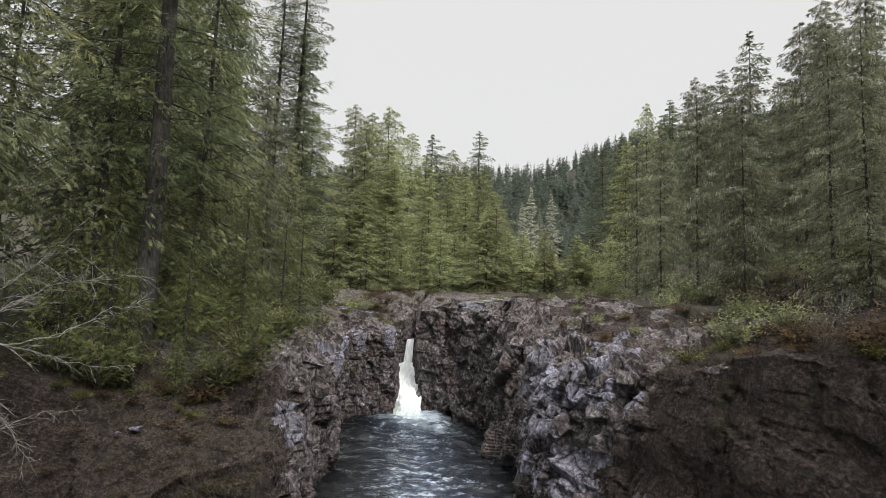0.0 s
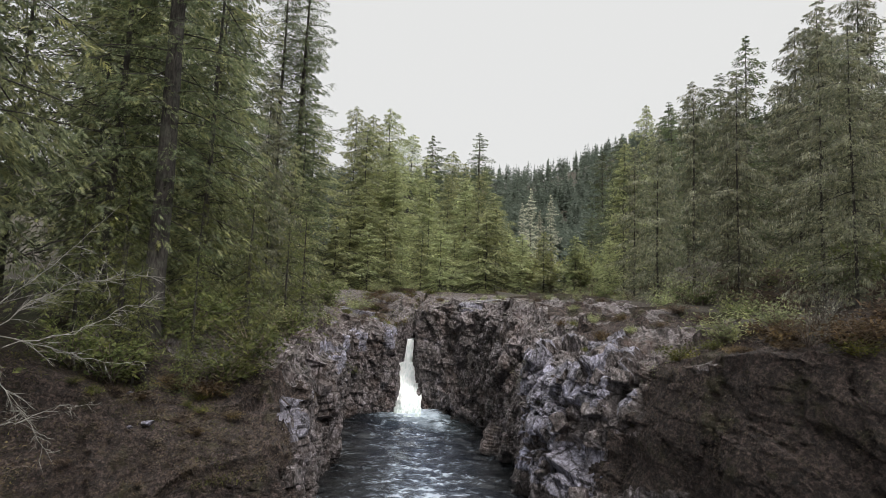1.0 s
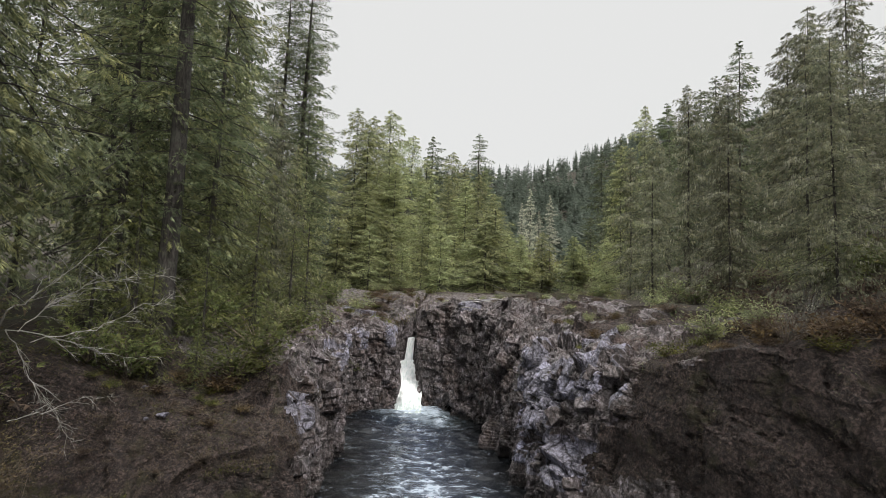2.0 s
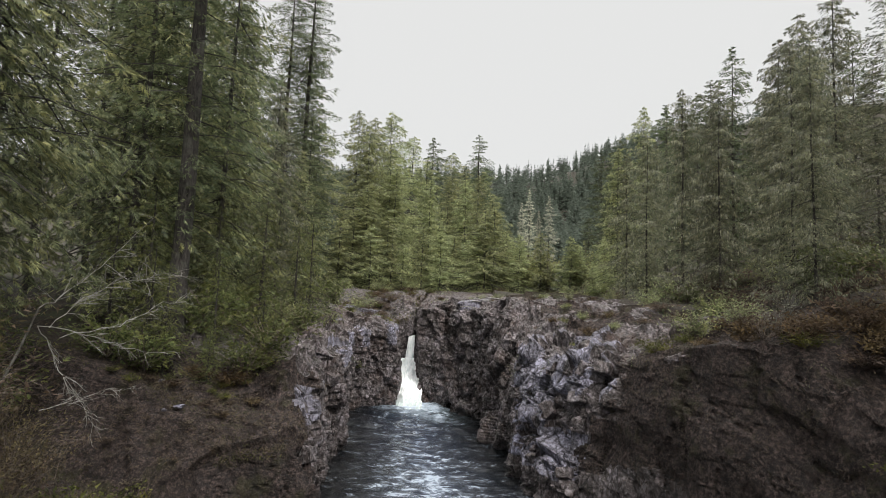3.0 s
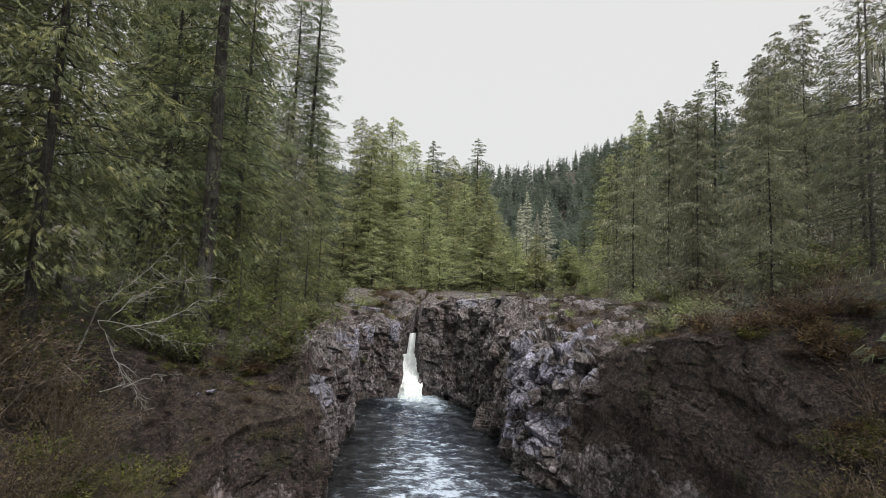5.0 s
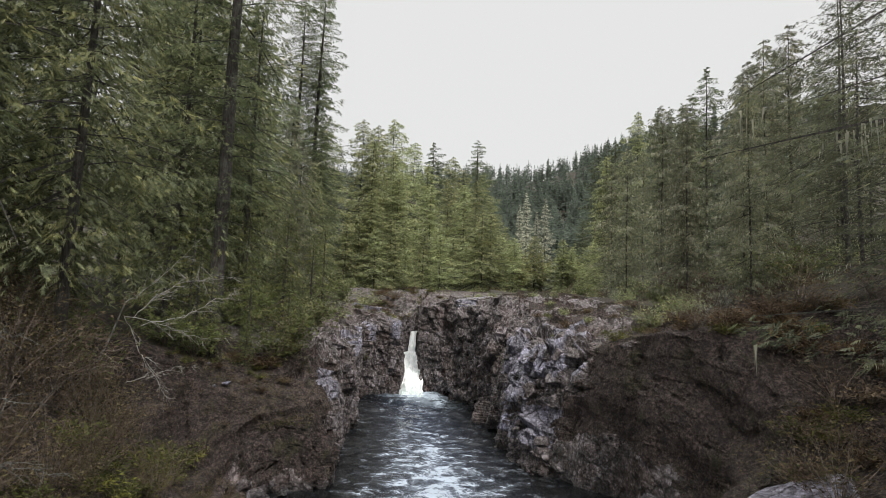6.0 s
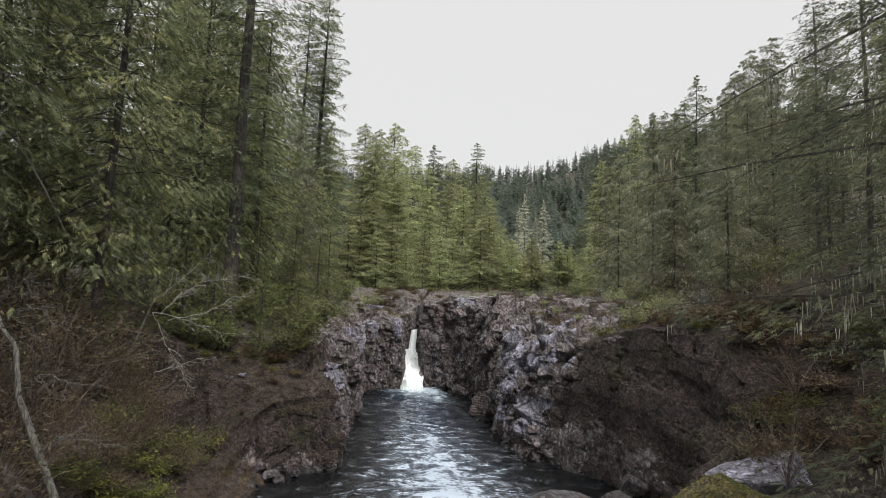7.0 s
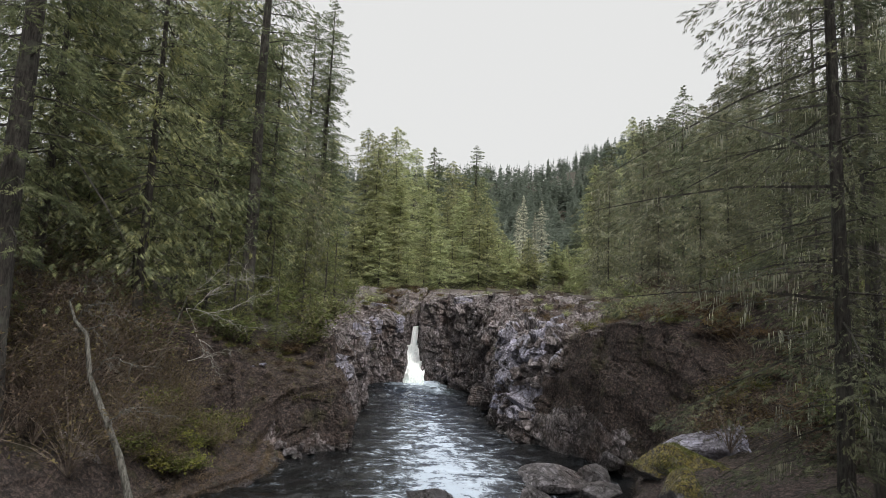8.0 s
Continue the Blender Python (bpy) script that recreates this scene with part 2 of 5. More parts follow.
def water_material():
    m, n, l, bsdf = material("river_water")
    co = n.new("ShaderNodeTexCoord").outputs["Object"]
    at = n.new("ShaderNodeSeparateXYZ")
    l.new(co, at.inputs[0])
    flow = n.new("ShaderNodeMapping")
    flow.inputs["Scale"].default_value = (0.72, 1.0, 1)
    flow.inputs["Rotation"].default_value = (0, 0, radians(-9))
    swirl = tex(n, l, "ShaderNodeTexNoise", 0.3, co, 4)
    l.new(blend(n, l, 0.9, co, swirl.outputs["Color"], "LINEAR_LIGHT"), flow.inputs[0])
    swell = tex(n, l, "ShaderNodeTexNoise", 0.6, flow.outputs[0], 4, 0.55)
    wave = tex(n, l, "ShaderNodeTexNoise", 1.6, flow.outputs[0], 6, 0.66)
    small = tex(n, l, "ShaderNodeTexNoise", 7.0, flow.outputs[0], 6, 0.68)
    # foam boils out of the slot and is carried down the right of the pool
    dx = sums(n, l, "ADD", at.outputs[0], sums(n, l, "ADD", sums(n, l, "MULTIPLY", sums(n, l, "SUBTRACT", at.outputs[1], 40.0), 0.42), sums(n, l, "ADD", 3.2, sums(n, l, "MULTIPLY", swirl.outputs[0], 1.2))))
    dy = sums(n, l, "MULTIPLY", sums(n, l, "SUBTRACT", at.outputs[1], 40.0), 0.55)
    away = sums(n, l, "SQRT", sums(n, l, "ADD", sums(n, l, "MULTIPLY", sums(n, l, "MULTIPLY", dx, dx), 1.3), sums(n, l, "MULTIPLY", dy, dy)), 0.0)
    near = sums(n, l, "SUBTRACT", 1.0, sums(n, l, "MULTIPLY", away, 0.225), True)
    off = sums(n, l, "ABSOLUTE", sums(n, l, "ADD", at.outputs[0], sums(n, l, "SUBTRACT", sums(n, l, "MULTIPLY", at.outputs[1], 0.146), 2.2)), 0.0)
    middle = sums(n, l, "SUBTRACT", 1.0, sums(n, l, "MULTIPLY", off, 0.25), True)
    # thin lines of foam along the crests, thicker where the current runs
    line_a = sums(n, l, "SUBTRACT", 1.0, sums(n, l, "MULTIPLY", sums(n, l, "ABSOLUTE", sums(n, l, "SUBTRACT", wave.outputs[0], 0.55), 0.0), 16.0), True)
    flecks = ramp(n, l, small.outputs[0], [(0.48, (0, 0, 0)), (0.66, (1, 1, 1))])
    fleck = sums(n, l, "MULTIPLY", sums(n, l, "MULTIPLY", line_a, flecks), ramp(n, l, swell.outputs[0], [(0.47, (0, 0, 0)), (0.62, (1, 1, 1))]))
    fleck = sums(n, l, "MULTIPLY", fleck, sums(n, l, "ADD", sums(n, l, "MULTIPLY", middle, 0.8), 0.15))
    boil = ramp(n, l, sums(n, l, "ADD", sums(n, l, "MULTIPLY", sums(n, l, "SUBTRACT", wave.outputs[0], 0.5), 1.5), near), [(0.24, (0, 0, 0)), (0.46, (0.16, 0.16, 0.16)), (0.70, (0.5, 0.5, 0.5)), (0.95, (0.9, 0.9, 0.9))])
    # foam and painted sky sheen run pale down the middle, wider downstream
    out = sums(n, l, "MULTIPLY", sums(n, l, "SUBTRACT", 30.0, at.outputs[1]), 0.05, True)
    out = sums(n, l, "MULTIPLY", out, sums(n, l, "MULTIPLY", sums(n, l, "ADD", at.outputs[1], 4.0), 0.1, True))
    foam_sheen = sums(n, l, "ADD", sums(n, l, "MULTIPLY", middle, 0.11), sums(n, l, "MULTIPLY", sums(n, l, "MULTIPLY", out, middle), 0.26))
    foam_sheen = ramp(n, l, sums(n, l, "ADD", sums(n, l, "ADD", wave.outputs[0], sums(n, l, "MULTIPLY", sums(n, l, "SUBTRACT", small.outputs[0], 0.5), 0.5)), foam_sheen), [(0.61, (0, 0, 0)), (0.70, (0.12, 0.12, 0.12)), (0.82, (0.55, 0.55, 0.55))])
    foam = sums(n, l, "MAXIMUM", sums(n, l, "MAXIMUM", fleck, boil), foam_sheen)
    # base colour carries painted sky sheen mid-pool and dark cliff reflections by the banks
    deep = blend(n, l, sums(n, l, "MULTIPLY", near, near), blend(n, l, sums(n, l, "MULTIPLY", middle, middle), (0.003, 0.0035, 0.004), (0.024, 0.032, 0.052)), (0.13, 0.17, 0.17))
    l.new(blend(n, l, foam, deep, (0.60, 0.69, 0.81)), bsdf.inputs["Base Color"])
    l.new(sums(n, l, "ADD", sums(n, l, "MULTIPLY", foam, 0.6), 0.06), bsdf.inputs["Roughness"])
    bsdf.inputs["IOR"].default_value = 1.33
    b0 = bump(n, l, swell.outputs[0], 1.0, 0.12, None)
    b1 = bump(n, l, wave.outputs[0], 1.0, 0.085, None, b0)
    bump(n, l, small.outputs[0], 0.8, 0.03, bsdf, b1)
    return m


def fall_material():
    m, n, l, bsdf = material("falling_water")
    co = n.new("ShaderNodeTexCoord").outputs["Object"]
    run = n.new("ShaderNodeMapping")
    run.inputs["Scale"].default_value = (4.0, 0.8, 0.5)
    l.new(co, run.inputs[0])
    t = tex(n, l, "ShaderNodeTexNoise", 2.4, run.outputs[0], 6, 0.6)
    white = ramp(n, l, t.outputs[0], [(0.32, (0.62, 0.69, 0.68)), (0.46, (0.80, 0.84, 0.84)), (0.58, (0.90, 0.91, 0.91))])
    # the foot is green water full of air
    at = n.new("ShaderNodeSeparateXYZ")
    l.new(co, at.inputs[0])
    foot = sums(n, l, "ADD", at.outputs[2], sums(n, l, "MULTIPLY", sums(n, l, "SUBTRACT", t.outputs[0], 0.5), 0.8))
    green = ramp(n, l, t.outputs[0], [(0.36, (0.40, 0.47, 0.46)), (0.62, (0.60, 0.66, 0.65))])
    l.new(blend(n, l, ramp(n, l, foot, [(0.05, (0, 0, 0)), (1.1, (1, 1, 1))]), green, white), bsdf.inputs["Base Color"])
    bsdf.inputs["Roughness"].default_value = 0.6
    bump(n, l, t.outputs[0], 0.6, 0.12, bsdf)
    return m


def ground_material():
    m, n, l, bsdf = material("forest_floor")
    co = n.new("ShaderNodeTexCoord").outputs["Object"]
    a = tex(n, l, "ShaderNodeTexNoise", 0.8, co, 8, 0.7)
    b = tex(n, l, "ShaderNodeTexNoise", 9.0, co, 8, 0.75)
    col = ramp(n, l, b.outputs[0], [(0.38, (0.009, 0.007, 0.005)), (0.5, (0.026, 0.018, 0.012)), (0.62, (0.055, 0.04, 0.026))])
    col = blend(n, l, ramp(n, l, a.outputs[0], [(0.5, (0, 0, 0)), (0.62, (0.85, 0.85, 0.85))]), col, (0.035, 0.042, 0.014))
    l.new(col, bsdf.inputs["Base Color"])
    bsdf.inputs["Roughness"].default_value = 0.95
    bump(n, l, b.outputs[0], 0.9, 0.12, bsdf)
    return m


def mat_material():
    """Dead moss, fern and needle litter grown over rock."""
    m, n, l, bsdf = material("dead_moss_blanket")
    co = n.new("ShaderNodeNewGeometry").outputs["Position"]
    a = tex(n, l, "ShaderNodeTexNoise", 1.1, co, 6, 0.65)
    b = tex(n, l, "ShaderNodeTexNoise", 11.0, co, 9, 0.8)
    col = ramp(n, l, b.outputs[0], [(0.40, (0.012, 0.008, 0.0075)), (0.5, (0.044, 0.030, 0.027)), (0.60, (0.150, 0.108, 0.095))])
    col = blend(n, l, ramp(n, l, a.outputs[0], [(0.54, (0, 0, 0)), (0.64, (0.7, 0.7, 0.7))]), col, blend(n, l, b.outputs[0], (0.012, 0.012, 0.004), (0.075, 0.07, 0.022)))
    # lichen crusts, bare twigs and small stones show through it
    c = tex(n, l, "ShaderNodeTexNoise", 26.0, co, 5, 0.8)
    d = tex(n, l, "ShaderNodeTexNoise", 3.4, co, 6, 0.7)
    col = blend(n, l, ramp(n, l, d.outputs[0], [(0.36, (0.75, 0.75, 0.75)), (0.5, (0, 0, 0))]), col, (0.009, 0.007, 0.006))
    col = blend(n, l, ramp(n, l, d.outputs[0], [(0.56, (0, 0, 0)), (0.68, (0.5, 0.5, 0.5))]), col, (0.092, 0.069, 0.061))
    col = blend(n, l, ramp(n, l, c.outputs[0], [(0.60, (0, 0, 0)), (0.68, (0.8, 0.8, 0.8))]), col, (0.20, 0.185, 0.165))
    l.new(col, bsdf.inputs["Base Color"])
    bsdf.inputs["Roughness"].default_value = 0.95
    b1 = bump(n, l, d.outputs[0], 1.0, 0.30, None)
    bump(n, l, b.outputs[0], 1.0, 0.12, bsdf, b1)
    return m


BLANKET = mat_material()
ROCK = rock_material("gorge_rock", (0.027, 0.021, 0.020), (0.110, 0.088, 0.083), (0.35, 0.322, 0.335))
SLAB = rock_material("pale_slab_rock", (0.085, 0.082, 0.100), (0.22, 0.215, 0.270), (0.43, 0.43, 0.52), 0.15, rust=0.1)
MOSSY = rock_material("mossy_rock", (0.07, 0.065, 0.062), (0.16, 0.15, 0.15), (0.30, 0.29, 0.29), 2.1, (0.18, 0.145, 0.026), 0.2)
WETROCK = rock_material("wet_boulder_rock", (0.022, 0.019, 0.020), (0.060, 0.054, 0.058), (0.20, 0.19, 0.205), 0.35, rust=0.3)
GROUND = ground_material()
WATER, FALL = water_material(), fall_material()
FIR = leaf_material("fir_needles", (0.050, 0.066, 0.037), (0.135, 0.158, 0.085), (0.168, 0.176, 0.088))
HEMLOCK = leaf_material("hemlock_needles", (0.145, 0.170, 0.086), (0.32, 0.34, 0.175), (0.38, 0.375, 0.175))
SPRING = leaf_material("yellow_green_sapling_leaves", (0.11, 0.122, 0.048), (0.28, 0.29, 0.11), (0.33, 0.315, 0.11))
CEDAR = leaf_material("cedar_sprays", (0.060, 0.075, 0.045), (0.20, 0.22, 0.116), (0.30, 0.29, 0.125))
YOUNG = leaf_material("young_cedar_sprays", (0.050, 0.068, 0.026), (0.160, 0.18, 0.066), (0.23, 0.22, 0.07))
GREYFIR = leaf_material("grey_green_needles", (0.075, 0.080, 0.052), (0.19, 0.196, 0.130), (0.25, 0.238, 0.160))
# haze over the far hills is put into this greyed needle colour
HAZED = leaf_material("distant_needles", (0.095, 0.115, 0.095), (0.135, 0.158, 0.132), (0.14, 0.160, 0.132))
YELLOW = leaf_material("yellow_green_leaves", (0.050, 0.058, 0.016), (0.135, 0.138, 0.036), (0.16, 0.14, 0.035))
RUST = leaf_material("dead_brown_leaves", (0.036, 0.026, 0.021), (0.128, 0.090, 0.072), (0.15, 0.108, 0.076), 0.8)
BLUFF = leaf_material("matted_brown_moss", (0.022, 0.017, 0.015), (0.118, 0.090, 0.080), (0.13, 0.108, 0.078), 0.8)
ORANGE = leaf_material("orange_dead_fern", (0.040, 0.026, 0.016), (0.125, 0.083, 0.048), (0.15, 0.104, 0.052), 0.8)
LICHEN = leaf_material("hanging_lichen", (0.24, 0.242, 0.19), (0.43, 0.43, 0.35), (0.36, 0.355, 0.285), 0.9)
BARK = bark_material("conifer_bark", (0.020, 0.017, 0.015), (0.062, 0.054, 0.048))
PALE_BARK = bark_material("alder_bark", (0.23, 0.22, 0.20), (0.44, 0.425, 0.39))
GREY_BARK = bark_material("grey_alder_bark", (0.045, 0.042, 0.036), (0.16, 0.152, 0.135))
THICKET = leaf_material("withered_thicket_leaves", (0.050, 0.038, 0.022), (0.172, 0.130, 0.076), (0.15, 0.136, 0.058), 0.8)
# darker copy of the fir needles, the bank's shade put into its colour
DARKFIR = leaf_material("shaded_fir_needles", (0.040, 0.048, 0.030), (0.108, 0.116, 0.072), (0.132, 0.126, 0.076))
DRIFT = bark_material("bleached_driftwood", (0.17, 0.16, 0.15), (0.42, 0.40, 0.38))
TWIG = bark_material("dead_twigs", (0.07, 0.054, 0.044), (0.22, 0.175, 0.145))

# ---- the lie of the land ----
def line(y, *stations):
    """A value that runs from station to station along the river."""
    s = np.array(stations, dtype=float)
    return np.interp(y, s[:, 0], s[:, 1])


LEFT_RIVER = ((-60, -8.5, -9.6, 0.9), (2, -8.2, -9.2, 0.9), (6, -7.4, -8.3, 0.8), (9, -6.8, -7.7, 0.7), (11, -6.1, -7.2, 0.55), (13, -5.9, -7.0, 0.55), (14.2, -6.1, -7.1, 0.7), (14.7, -6.1, -6.9, 1.9), (15, -5.8, -6.4, 2.2),
              (15.3, -5.1, -5.6, 2.35), (15.6, -4.3, -4.7, 2.5), (16, -4.0, -4.25, 2.65), (17.5, -4.5, -4.7, 2.85), (19, -4.85, -5.1, 3.6), (20.5, -5.0, -5.3, 4.1), (22, -5.3, -5.6, 4.2), (24, -5.4, -5.7, 4.4), (26.6, -5.55, -5.7, 4.7), (27.3, -5.65, -5.75, 4.8))
LEFT_SLOT = ((28, -6.9, -6.5, 4.85), (30, -7.8, -7.4, 4.8), (35, -7.9, -7.6, 4.6), (35.8, -7.3, -7.2, 4.6), (37.8, -6.6, -6.6, 4.65), (38.2, -5.9, -5.9, 4.7), (38.9, -4.7, -5.0, 4.75), (40.5, -4.6, -5.0, 4.8),
             (41.5, -4.9, -5.2, 5.0), (42.2, -5.9, -5.6, 5.2), (45.3, -5.9, -5.6, 5.9), (46, -4.8, -4.8, 6.5), (47, -4.3, -4.2, 7.0), (60, -3.2, -3.2, 8.6))
RIGHT_RIVER = ((-60, 6.5, 8, 2), (-4, 4.5, 5.3, 1.7), (2, 4.4, 5.3, 1.75), (6, 4.7, 6.0, 1.8), (8.5, 5.5, 6.9, 1.9), (10.5, 6.7, 8.4, 2.4), (12, 7.6, 9.5, 3.7), (13.2, 7.9, 9.2, 4.7), (14.2, 7.2, 8.2, 5.6), (15.0, 6.4, 6.9, 5.65), (16.2, 5.9, 6.5, 5.5), (17.2, 5.1, 5.8, 5.2),
               (18.2, 4.4, 5.7, 5.1), (19.0, 3.4, 5.3, 5.0), (19.6, 2.95, 5.0, 4.8), (20.5, 2.8, 4.6, 4.5), (21.5, 2.75, 4.0, 4.3), (22.5, 2.7, 3.6, 4.2), (24.6, 2.65, 3.3, 4.2), (26.1, 2.5, 3.1, 4.3))
RIGHT_SLOT = ((27.5, 2.2, 2.9, 4.5), (28.8, 1.7, 2.5, 4.9), (29.4, 1.5, 2.3, 5.4), (30, 1.6, 2.4, 6.1), (31, 1.7, 2.5, 6.5), (33, 1.6, 2.4, 6.7), (35.5, 1.5, 2.0, 6.8), (37, 0.9, 1.0, 6.8), (38.9, -0.1, -0.2, 6.8),
              (40.2, -2.0, -2.2, 6.75), (40.6, -2.8, -3.05, 6.7), (42, -3.1, -3.25, 6.8), (45.5, -3.7, -3.7, 6.9), (47, -4.3, -4.1, 7.0), (60, -3.2, -3.1, 8.8))


def course(y, stations, k):
    """Foot, rim or rim height of a bank along the river."""
    return line(y, *((st[0], st[k]) for st in stations))


def left_water(y):
    return course(y, LEFT_RIVER + LEFT_SLOT, 1)


def left_rim(y):
    return course(y, LEFT_RIVER + LEFT_SLOT, 2)


def left_top(y):
    return course(y, LEFT_RIVER + LEFT_SLOT, 3)


def right_water(y):
    return course(y, RIGHT_RIVER + RIGHT_SLOT, 1)


def right_rim(y):
    return course(y, RIGHT_RIVER + RIGHT_SLOT, 2)


def right_top(y):
    return course(y, RIGHT_RIVER + RIGHT_SLOT, 3)


def left_bank(y):
    return line(y, (-60, 4.5), (5, 7.0), (10, 7.0), (13, 6.4), (15, 5.3), (18, 5.6), (30, 6.4), (45, 7.6), (60, 8.9), (120, 11), (300, 22), (900, 40))


def right_bank(y):
    return line(y, (-60, 3.2), (5, 3.4), (10, 4.2), (14, 6.6), (20, 6.9), (30, 7.2), (45, 8.0), (60, 8.9), (120, 11), (300, 22), (900, 40))


def height(x, y):
    """The forest floor away from the gorge."""
    x, y = np.asarray(x, dtype=float), np.asarray(y, dtype=float)
    axis = np.where(y > 45, -3.2 + 0.095 * (y - 45), -3.2)
    side = x - axis
    left = left_bank(y) + 0.06 * np.maximum(-side - 12, 0)
    right = right_bank(y) + 0.30 * np.maximum(side - 15, 0)
    z = np.where(side < 0, left, right)
    near = np.clip(np.abs(side) / 4.0, 0, 1)
    z = np.where(y > 45, np.minimum(left_bank(y), right_bank(y)) * (1 - near) + z * near, z)
    rise = np.clip((y - 230) / 420, 0, 1)
    z = z + rise * rise * (3 - 2 * rise) * (123 + 0.10 * np.clip(x - 80, -300, 500))
    z = np.minimum(z, 190 + 8 * np.sin(x * 0.02) + 6 * np.sin(y * 0.013))
    p = np.stack([x * 0.16, y * 0.16, x * 0], -1)
    return z + 0.45 * fractal(p, 3, 5.0)


def ground_sheet():
    u = np.linspace(-1, 1, 150)
    xs = np.sinh(u * 6.2) / np.sinh(6.2) * 2600
    w = np.linspace(-1, 1, 160)
    ys = 24 + np.sinh(w * 5.6) / np.sinh(5.6) * 3000
    X, Y = np.meshgrid(xs, ys)
    Z = height(X, Y)
    inside = (X > left_rim(Y) - 5.6) & (X < right_rim(Y) + 5.6) & (Y < 52)
    slip = np.clip((X - left_rim(Y) + 9.0) / 2.5, 0, 1) * (X < 0) * (Y < 52)
    Z = np.where(inside, -3.0, Z - 2.0 * slip)
    me = quads("ground", np.stack([X, Y, Z], -1), grid_faces(len(ys), len(xs)), True)
    tagged(part("ground", me, GROUND), "brown forest floor of needles, litter and moss", "ground", kind="structure")


def cliff(name, side, label):
    """One bank of the gorge: bed, broken rock face, rim and the ledge behind it, swept along the river."""
    water, rim, top = (left_water, left_rim, left_top) if side < 0 else (right_water, right_rim, right_top)
    # closer sections where the bank turns across the river
    dense = np.arange(-60, 57, 0.01)
    run = np.hypot(np.gradient(water(dense), dense), 1.0)
    fine = line(dense, (-60, 0.9), (2, 0.5), (8, 0.14), (12, 0.085), (30, 0.085), (42, 0.11), (48, 0.2), (57, 0.3))
    tally = np.cumsum(run / fine) * 0.01
    ys = np.interp(np.arange(0, tally[-1], 1.0), tally, dense)
    xw, xr, zr = water(ys), rim(ys), top(ys)
    a, b, c = 6, 92, 66
    xe = xr + side * 7.5
    zb = height(xe, ys)
    fade = np.clip((ys - 49) / 6, 0, 1)
    zr = zr + 0.25 * fractal(np.stack([ys * 0.55, ys * 0, ys * 0], -1), 3, 83 + side) * np.clip((ys - 22) / 4, 0, 1)
    zr = zr * (1 - fade) + (height(xr, ys) + 0.1) * fade
    rows = []
    for k in range(a):
        rows.append((xw - side * 0.5 * (1 - k / a), np.full_like(ys, -1.6 + 1.5 * k / a)))
    wander = smooth_noise(np.stack([ys * 0.30, ys * 0, ys * 0], -1), 61 + side)
    for k in range(b):
        s = k / b
        step = s - 0.10 * np.sin(2 * np.pi * (2.4 * s + 0.6 * wander)) * np.sin(np.pi * s)
        rows.append((xw + (xr - xw) * step - side * 0.16 * np.sin(s * np.pi), -0.1 + (zr + 0.1) * s))
    power = line(ys, (10, 1.6), (16, 1.6), (19, 0.9), (21, 0.5), (27, 0.5), (30, 1.3), (60, 1.5)) if side > 0 else line(ys, (9, 1.05), (11.5, 1.3), (13, 2.0), (16, 2.5), (20, 2.0), (32, 1.8), (37, 0.8), (46, 0.8), (50, 1.2))
    for k in range(c):
        s = k / (c - 1)
        lift = s ** power
        rows.append((xr + side * 7.5 * s ** 1.15, zr + (zb - 0.35 * s ** 6 - zr) * lift))
    P = np.stack([np.stack([x, ys, z], -1) for x, z in rows], 0)
    du, dv = np.gradient(P, axis=0), np.gradient(P, axis=1)
    N = np.cross(dv, du) * side
    N /= np.linalg.norm(N, axis=-1, keepdims=True) + 1e-9
    N = np.where(N[..., 0:1] * side > 0.3, -N, N)
    for _ in range(3):
        N[3:-3] = (N[:-6] + N[1:-5] + N[2:-4] + N[3:-3] + N[4:-2] + N[5:-1] + N[6:]) / 7
        N[:, 3:-3] = (N[:, :-6] + N[:, 2:-4] + N[:, 3:-3] + N[:, 4:-2] + N[:, 6:]) / 5
    N /= np.linalg.norm(N, axis=-1, keepdims=True) + 1e-9
    q = P + 0.22 * np.stack([smooth_noise(P * 0.8, 3), smooth_noise(P * 0.8, 4), smooth_noise(P * 0.8, 5)], -1)
    tilt = np.array([[0.97, 0.22, -0.08], [-0.21, 0.96, 0.14], [0.11, -0.12, 0.98]])
    big, jb, ob = blocks((q @ tilt) * np.array((0.42, 0.42, 0.22)), 11 + side, 2.2)
    mid, jm, om = blocks((q @ tilt) * np.array((1.05, 1.0, 0.55)), 23 + side, 2.2)
    small, js, _ = blocks((q @ tilt) * np.array((2.6, 2.6, 1.8)), 37 + side, 1.6)
    chip, jc, _ = blocks((q @ tilt) * np.array((5.5, 5.5, 4.2)), 41 + side, 1.6)
    s = np.linspace(0, 1, len(rows))[:, None] * np.ones(len(ys))[None]
    rim_at = (a + b) / len(rows)
    face = np.where(s < rim_at, 1.0, np.clip(1.0 - (s - rim_at) * 3.2, 0.42, 1.0))
    face = np.where(s > 0.93, face * (1 - s) / 0.07, face)
    soft = (line(ys, (12, 0.4), (13, 0.28), (18, 0.32), (19.4, 1), (60, 1)) if side > 0 else line(ys, (8, 0.2), (11, 0.25), (14, 0.3), (16.5, 0.5), (19, 0.95), (60, 1)))[None]
    soft = soft * (1 - 0.8 * fade[None])
    soft = soft * line(ys, (0, 1), (38.5, 1), (40.5, 0.6), (60, 0.5))[None]
    # bedding: each joint-bounded block breaks into ledges of its own
    bedded = line(ys, (0, 0.13), (26.5, 0.13), (28, 0.03), (30.5, 0.03), (32, 0.13))[None] if side > 0 else line(ys, (10, 0.04), (24, 0.04), (32, 0.08), (60, 0.08))[None]
